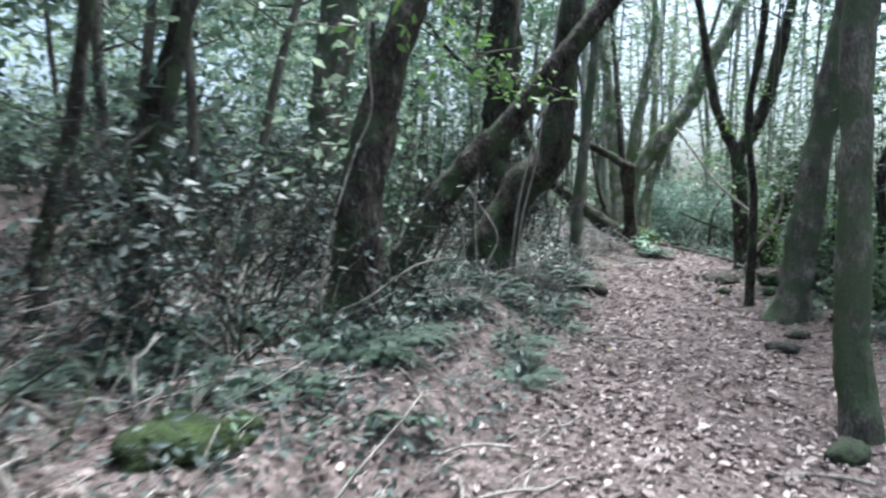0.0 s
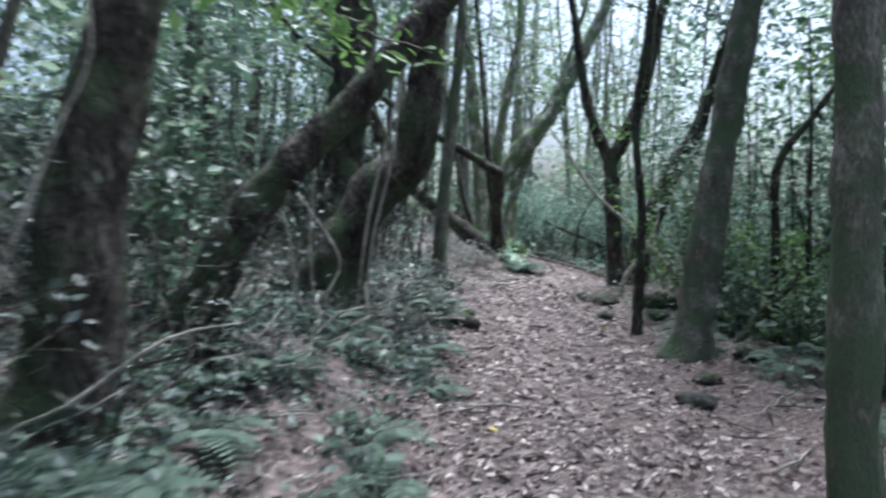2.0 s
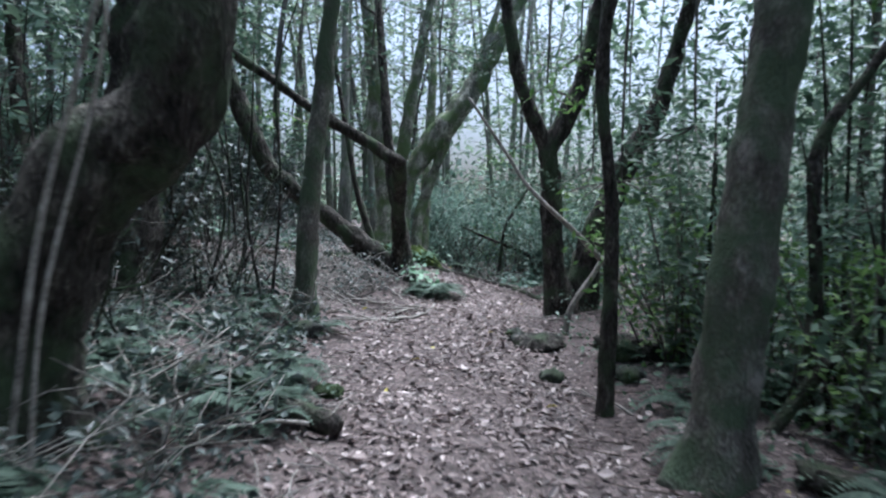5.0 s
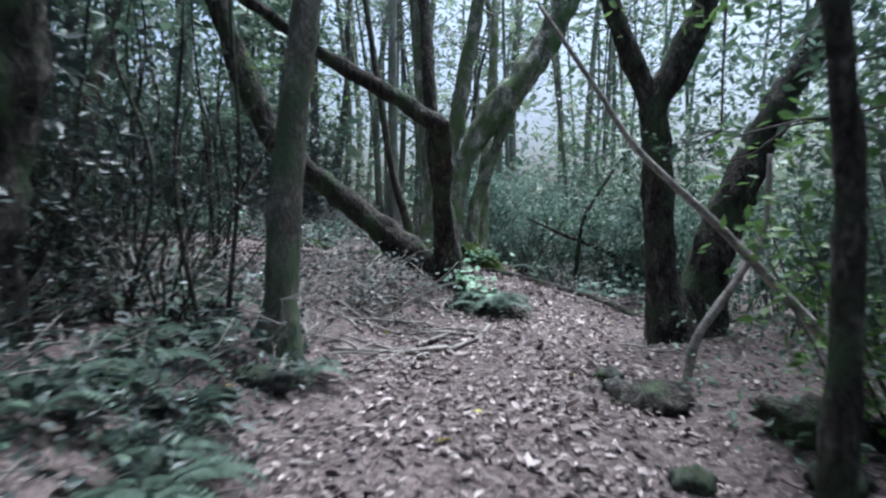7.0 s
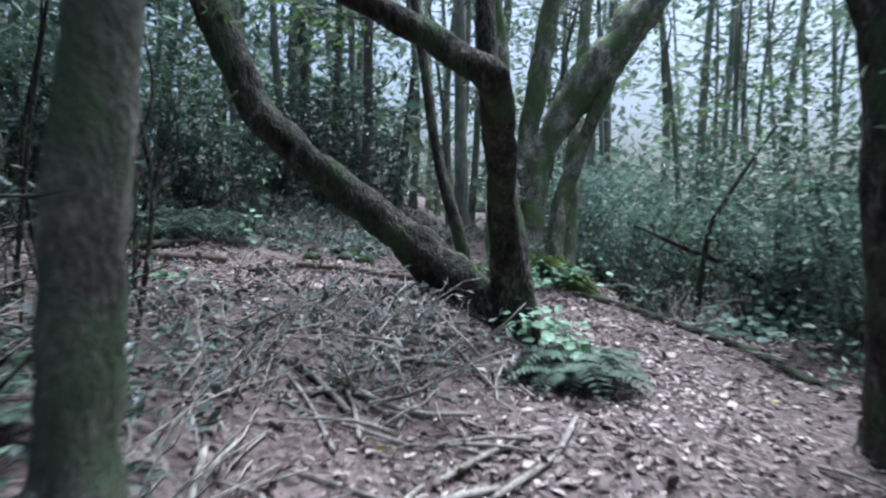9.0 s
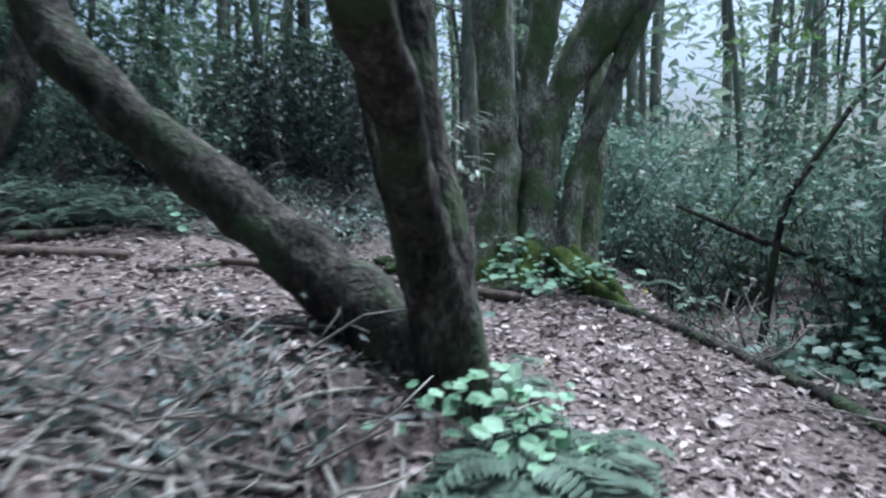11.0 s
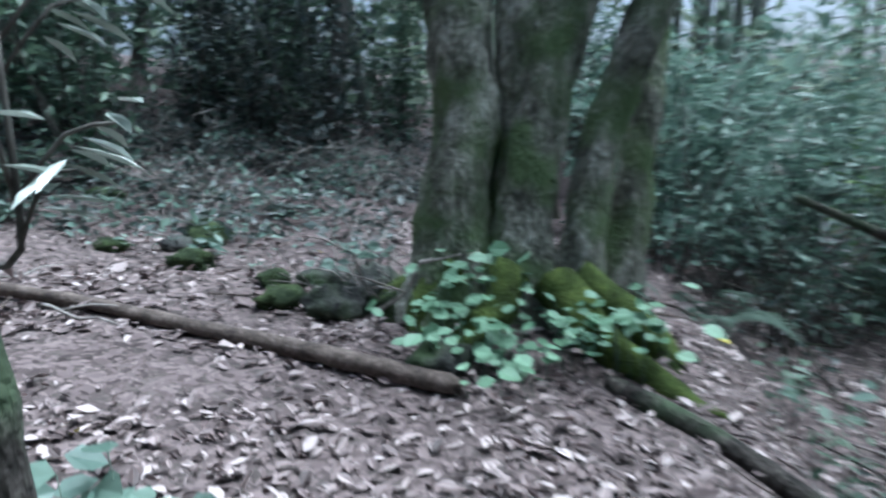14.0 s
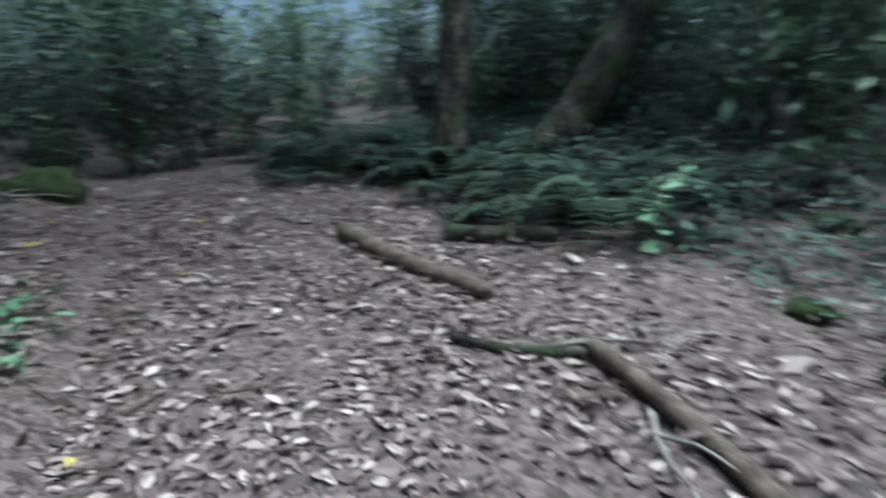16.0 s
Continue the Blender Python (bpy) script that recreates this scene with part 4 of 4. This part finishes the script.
for k in range(22):
    a, L, x, y = rng.uniform(0, 6.28), rng.uniform(0.45, 1.15), rng.uniform(2.9, 4.5), rng.uniform(13.5, 15.6)
    b = a + rng.uniform(-0.4, 0.4)
    ground_stick("fallen_branch", "dry pale branch lying on the bank", [(x, y), (x + math.cos(a) * L * 0.5, y + math.sin(a) * L * 0.5), (x + math.cos(a) * L * 0.5 + math.cos(b) * L * 0.5, y + math.sin(a) * L * 0.5 + math.sin(b) * L * 0.5)], TWIG, rng.uniform(0.012, 0.022), 1.4, 6)


# ---- stones ----
def stone(seed, size, mat=None, flat=1.0, rough=0.32):
    rng = np.random.default_rng(seed)
    bm = bmesh.new()
    bmesh.ops.create_icosphere(bm, subdivisions=3, radius=1.0)
    sx, sy, sz = rng.uniform(0.8, 1.3), rng.uniform(0.7, 1.0), rng.uniform(0.45, 0.7) * flat
    for v in bm.verts:
        q = v.co.copy()
        f = 1 + 0.32 * noise.noise(q * 1.3 + Vector((seed, 0, 0))) + rough * (noise.noise(q * 3.7 + Vector((0, seed, 0))) + 0.6 * noise.noise(q * 8.1))
        v.co = Vector((q.x * sx, q.y * sy, q.z * sz)) * f * size
    me = bpy.data.meshes.new("stone")
    bm.to_mesh(me)
    bm.free()
    me.materials.append(mat or STONE)
    me.polygons.foreach_set("use_smooth", [True] * len(me.polygons))
    return tagged(new("stone", me), "rough dark stone with moss and leaves round it", "stone", "stones by the path")


for k, (x, y, sx, turn) in enumerate([(5.3, 12.4, 0.33, 10), (5.85, 11.35, 0.4, 60), (6.3, 11.2, 0.3, 0), (5.0, 9.0, 0.2, 40), (5.15, 8.3, 0.24, 100), (4.3, 7.9, 0.16, 0)]):
    slab = stone(640 + k, sx * 0.85, BARK_DARK, 0.6, 0.5)
    slab.matrix_basis = pose(x, y, gz(x, y) + 0.04, 8, -6, turn)
    tagged(slab, "flat dark rotten stump slab beside the path", "stump", "dark slabs by the path")
    slab.name = "stump"
STONES = [stone(601, 0.16), stone(602, 0.12), stone(603, 0.2), stone(604, 0.15, MOSS)]
for s in STONES[:3]:
    tagged(s, "rough dark stone with patches of moss")
tagged(STONES[3], "rounded stone wholly covered in green moss")
SPOTS = [(3.85, 7.4, 2), (5.2, 12.8, 1), (2.75, 4.4, 0), (4.75, 11.1, 1), (2.1, 10.5, 2), (2.5, 10.6, 3), (1.75, 11.7, 1), (2.5, 12.2, 0),
         (2.52, 20.5, 3), (2.85, 21.3, 3), (4.0, 19.95, 3), (2.66, 22.1, 3), (4.3, 20.05, 2), (4.75, 20.1, 3), (4.55, 20.2, 2), (-1.3, 3.25, 3), (-1.05, 3.3, 3), (5.2, 18.95, 2), (1.8, 21.6, 0), (3.4, 21.8, 1), (3.0, 20.6, 1), (5.5, 10.9, 2), (5.3, 13.1, 1)]
rng = np.random.default_rng(66)
used = set()
for x, y, k in SPOTS:
    m = pose(x, y, gz(x, y) + 0.02, 0, 0, rng.uniform(0, 360))
    if k in used:
        copy_thing(STONES[k], m)
    else:
        STONES[k].matrix_basis = m
        used.add(k)

for k, (x, y, size, mat, flat) in enumerate([(4.5, 19.62, 0.2, STONE, 1.2), (4.15, 19.6, 0.15, MOSS, 0.9), (4.85, 19.66, 0.2, MOSS, 1.0), (4.65, 19.95, 0.24, STONE, 1.2), (-1.25, 3.05, 0.24, MOSS, 1.0), (3.3, 20.2, 0.17, MOSS, 1.0), (3.1, 20.9, 0.2, MOSS, 1.0), (-3.1, 16.3, 0.42, MOSS, 1.3)]):
    tagged(stone(660 + k, size, mat, flat, 0.45), "rough boulder under moss on the leafy ground", "stone", "mossy boulders").matrix_basis = pose(x, y, gz(x, y) + 0.03, 0, 0, 50 * k)


# ---- moss-covered roots and ivy of the large tree ----
for k, (a, L) in enumerate([(-2.7, 0.6), (-1.7, 0.6), (-0.9, 0.8), (-0.3, 1.1), (2.9, 0.8)]):
    x0, y0 = 5.55 + 0.35 * math.cos(a), 19.65 + 0.2 * math.sin(a)
    row = []
    for i in range(5):
        f = i / 4
        x, y = x0 + math.cos(a + 0.2 * i * (-1) ** k) * L * f, y0 + math.sin(a) * L * f
        row.append((x, y, gz(x, y) + 0.3 * (1 - f) ** 2 - 0.03, 0.12 * (1 - f) + 0.03))
    o = BIG_TREE.location
    part(BIG_TREE, "root", mesh_from("root", *tube(local(row, o), 10, 0.08, 0, 0.3, k), MOSS_BRIGHT))


def ivy(label, centres, n, size, spread, seed, mat, name="ivy"):
    """Broad leaves on short stalks over the given middle points."""
    rng = np.random.default_rng(seed)
    c = np.array(centres, float)
    pos = c[rng.integers(0, len(c), n)] + rng.normal(size=(n, 3)) * np.array(spread)
    pos[:, 2] = np.maximum(pos[:, 2], ground_z(pos[:, 0], pos[:, 1]) + 0.04)
    nrm = rng.normal(size=(n, 3)) * 0.3 + np.array([0, -0.45, 1])
    ways = rnd_dirs(rng, n, 0.8)
    L = size * rng.uniform(0.6, 1.3, n)
    x, y = c[0][0], c[0][1]
    t = thing(name, label, "plant", (x, y, gz(x, y)))
    v, f = leaves(pos - np.array(t.location), ways, nrm, L, L * rng.uniform(0.75, 0.95, n), 0.1, True)
    part(t, "leaves", leaf_mesh("leaves", (v, f), mat), "stuff")
    stalks = []
    for p in pos[::2]:
        q = p - np.array(t.location)
        g = gz(p[0], p[1]) - t.location[2] - 0.02
        stalks.append(tube([(q[0] + 0.03, q[1] + 0.03, g, 0.003), (q[0] + 0.02, q[1], (g + q[2]) / 2, 0.003), (q[0], q[1], q[2], 0.002)], 3, 0.5, 0, 0))
    part(t, "stalks", mesh_from("stalks", *join(stalks), FERN), "stuff")
    return t


ivy("pale green broad-leaved ivy round the mossy roots", [(5.45, 19.0, 1.08), (5.15, 19.15, 1.12), (5.85, 19.05, 1.1), (6.15, 19.2, 1.1), (5.5, 18.85, 1.0), (5.35, 19.3, 1.3)], 210, 0.092, (0.18, 0.13, 0.07), 71, IVY)
ivy("green broad-leaved plants at the foot of the tree", [(4.75, 15.6, 1.0), (4.9, 15.75, 0.95), (4.6, 15.6, 1.05), (5.0, 15.55, 0.85)], 90, 0.085, (0.13, 0.13, 0.07), 72, IVY)
ivy("broad-leaved green plant round the thin stem's foot", [(4.55, 17.2, 1.05), (4.4, 17.35, 1.1), (4.7, 17.3, 1.0), (4.3, 17.1, 1.05)], 75, 0.11, (0.13, 0.13, 0.08), 76, LEAF_TEAL)
ivy("low green plants on the leafy ground", [(1.3, 16.9, 1.3), (1.7, 16.7, 1.25), (1.0, 16.8, 1.3)], 70, 0.09, (0.18, 0.14, 0.06), 77, IVY)
ivy("low green broad-leaved plants beside the path", [(7.35, 17.9, 0.6), (7.7, 17.2, 0.6), (7.6, 18.6, 0.65), (8.0, 18.0, 0.7)], 160, 0.11, (0.28, 0.35, 0.12), 73, LEAF_TEAL)
ivy("small pale seedling plant on the slope", [(1.55, 20.3, 1.5), (1.6, 20.3, 1.75)], 16, 0.11, (0.08, 0.08, 0.1), 74, IVY, "seedling")
ivy("pale leafy seedling beside mossy stones", [(4.55, 19.6, 1.3), (4.62, 19.7, 1.35)], 26, 0.09, (0.1, 0.08, 0.04), 75, LEAF_TEAL, "seedling")

# long pale leaves on the thin stem behind the mound
rng = np.random.default_rng(81)
spray = thing("leaf_spray", "branch with long pale glossy leaves", "branch", (4.64, 17.03, 1.85))
made, c, w = [tube([(-0.36, 0.24, -0.25, 0.009), (-0.16, 0.1, -0.06, 0.008), (0, 0, 0, 0.007), (0.02, -0.02, 0.4, 0.006)], 5, 0.1, 0, 0)], [], []
for k in range(6):
    a, z0 = rng.uniform(-2.6, 0.6), rng.uniform(0.0, 0.4)
    e = np.array([math.cos(a) * 0.2, math.sin(a) * 0.15, z0 + 0.14])
    made.append(tube([(0, 0, z0, 0.006), (e[0] / 2, e[1] / 2, z0 + 0.12, 0.005), (*e, 0.003)], 4, 0.2, 0, 0))
    for j in range(6):
        f = 0.4 + 0.6 * j / 5
        c.append((e[0] * f, e[1] * f, z0 + 0.18 * f))
        b = a + rng.uniform(-1.3, 1.3)
        w.append((math.cos(b), math.sin(b), rng.uniform(-0.5, 0.15)))
n = len(c)
part(spray, "twigs", mesh_from("twigs", *join(made), BARK_FAR), "stuff")
part(spray, "leaves", leaf_mesh("leaves", leaves(c, w, np.tile([0, 0, 1.0], (n, 1)), rng.uniform(0.09, 0.14, n), rng.uniform(0.026, 0.038, n), 0.12), GLOSSY), "stuff")


# ---- leafy branches hanging into the view ----
def leafy_branch(x, y, z, reach, n, size, mat, seed):
    rng = np.random.default_rng(seed)
    t = thing("leafy_branch", "thin branch with fresh green leaves", "branch", (x, y, z), "hanging leafy branches")
    made, tips = [], []
    for k in range(5):
        a, q = rng.uniform(0, 6.28), np.array([0, 0, 0.35])
        pts = [(*q, 0.009)]
        for i in range(3):
            a += rng.uniform(-.4, .4)
            q = q + np.array([math.cos(a), math.sin(a), rng.uniform(-.7, .15)]) * reach / 3
            pts.append((*q, 0.007 - 0.0018 * i))
            tips.append(q.copy())
        made.append(tube(pts, 4, 0.25, 0, 0))
    made.append(tube([(0, 0, 0.35, 0.012), (0.15, 0.2, 1.6, 0.016), (0.3, 0.2, 4.0, 0.02)], 5, 0.5, 0, 0.05))
    part(t, "twigs", mesh_from("twigs", *join(made), BARK_FAR), "stuff")
    part(t, "leaves", leaf_mesh("leaves", cloud(rng, tips, 0.14, n, size, True), mat), "stuff")
    return t


HANGING = [
    (0.26, 5.4, 2.6, 0.5, 70, 0.1, LEAF_BRIGHT), (0.6, 5.9, 2.55, 0.5, 60, 0.1, LEAF_BRIGHT), (-0.2, 4.7, 2.95, 0.5, 60, 0.1, LEAF_BRIGHT), (5.3, 10.8, 1.9, 0.6, 90, 0.1, LEAF_BRIGHT),
    (5.1, 11.95, 3.0, 0.6, 80, 0.1, LEAF_BRIGHT), (5.5, 7.7, 3.1, 0.8, 130, 0.09, LEAF_BRIGHT), (5.9, 8.1, 1.8, 0.7, 120, 0.09, LEAF), (7.9, 18.45, 2.5, 0.9, 170, 0.08, LEAF),
    (2.77, 15.9, 3.1, 0.6, 120, 0.08, LEAF_BRIGHT), (5.8, 10.4, 2.4, 0.7, 110, 0.09, LEAF), (8.4, 19.5, 3.3, 0.9, 170, 0.09, LEAF_BRIGHT), (3.4, 13.1, 3.5, 0.6, 100, 0.08, LEAF),
    (4.0, 5.6, 2.6, 0.6, 110, 0.09, LEAF_BRIGHT), (6.9, 13.9, 2.3, 0.7, 140, 0.09, LEAF), (7.3, 13.6, 3.2, 0.8, 140, 0.09, LEAF_TEAL), (6.6, 13.8, 3.9, 0.7, 120, 0.09, LEAF_BRIGHT), (4.6, 14.2, 3.9, 0.7, 110, 0.09, LEAF)]
for k, (x, y, z, r, n, size, mat) in enumerate(HANGING):
    leafy_branch(x, y, z, r, n, size, mat, 900 + k)
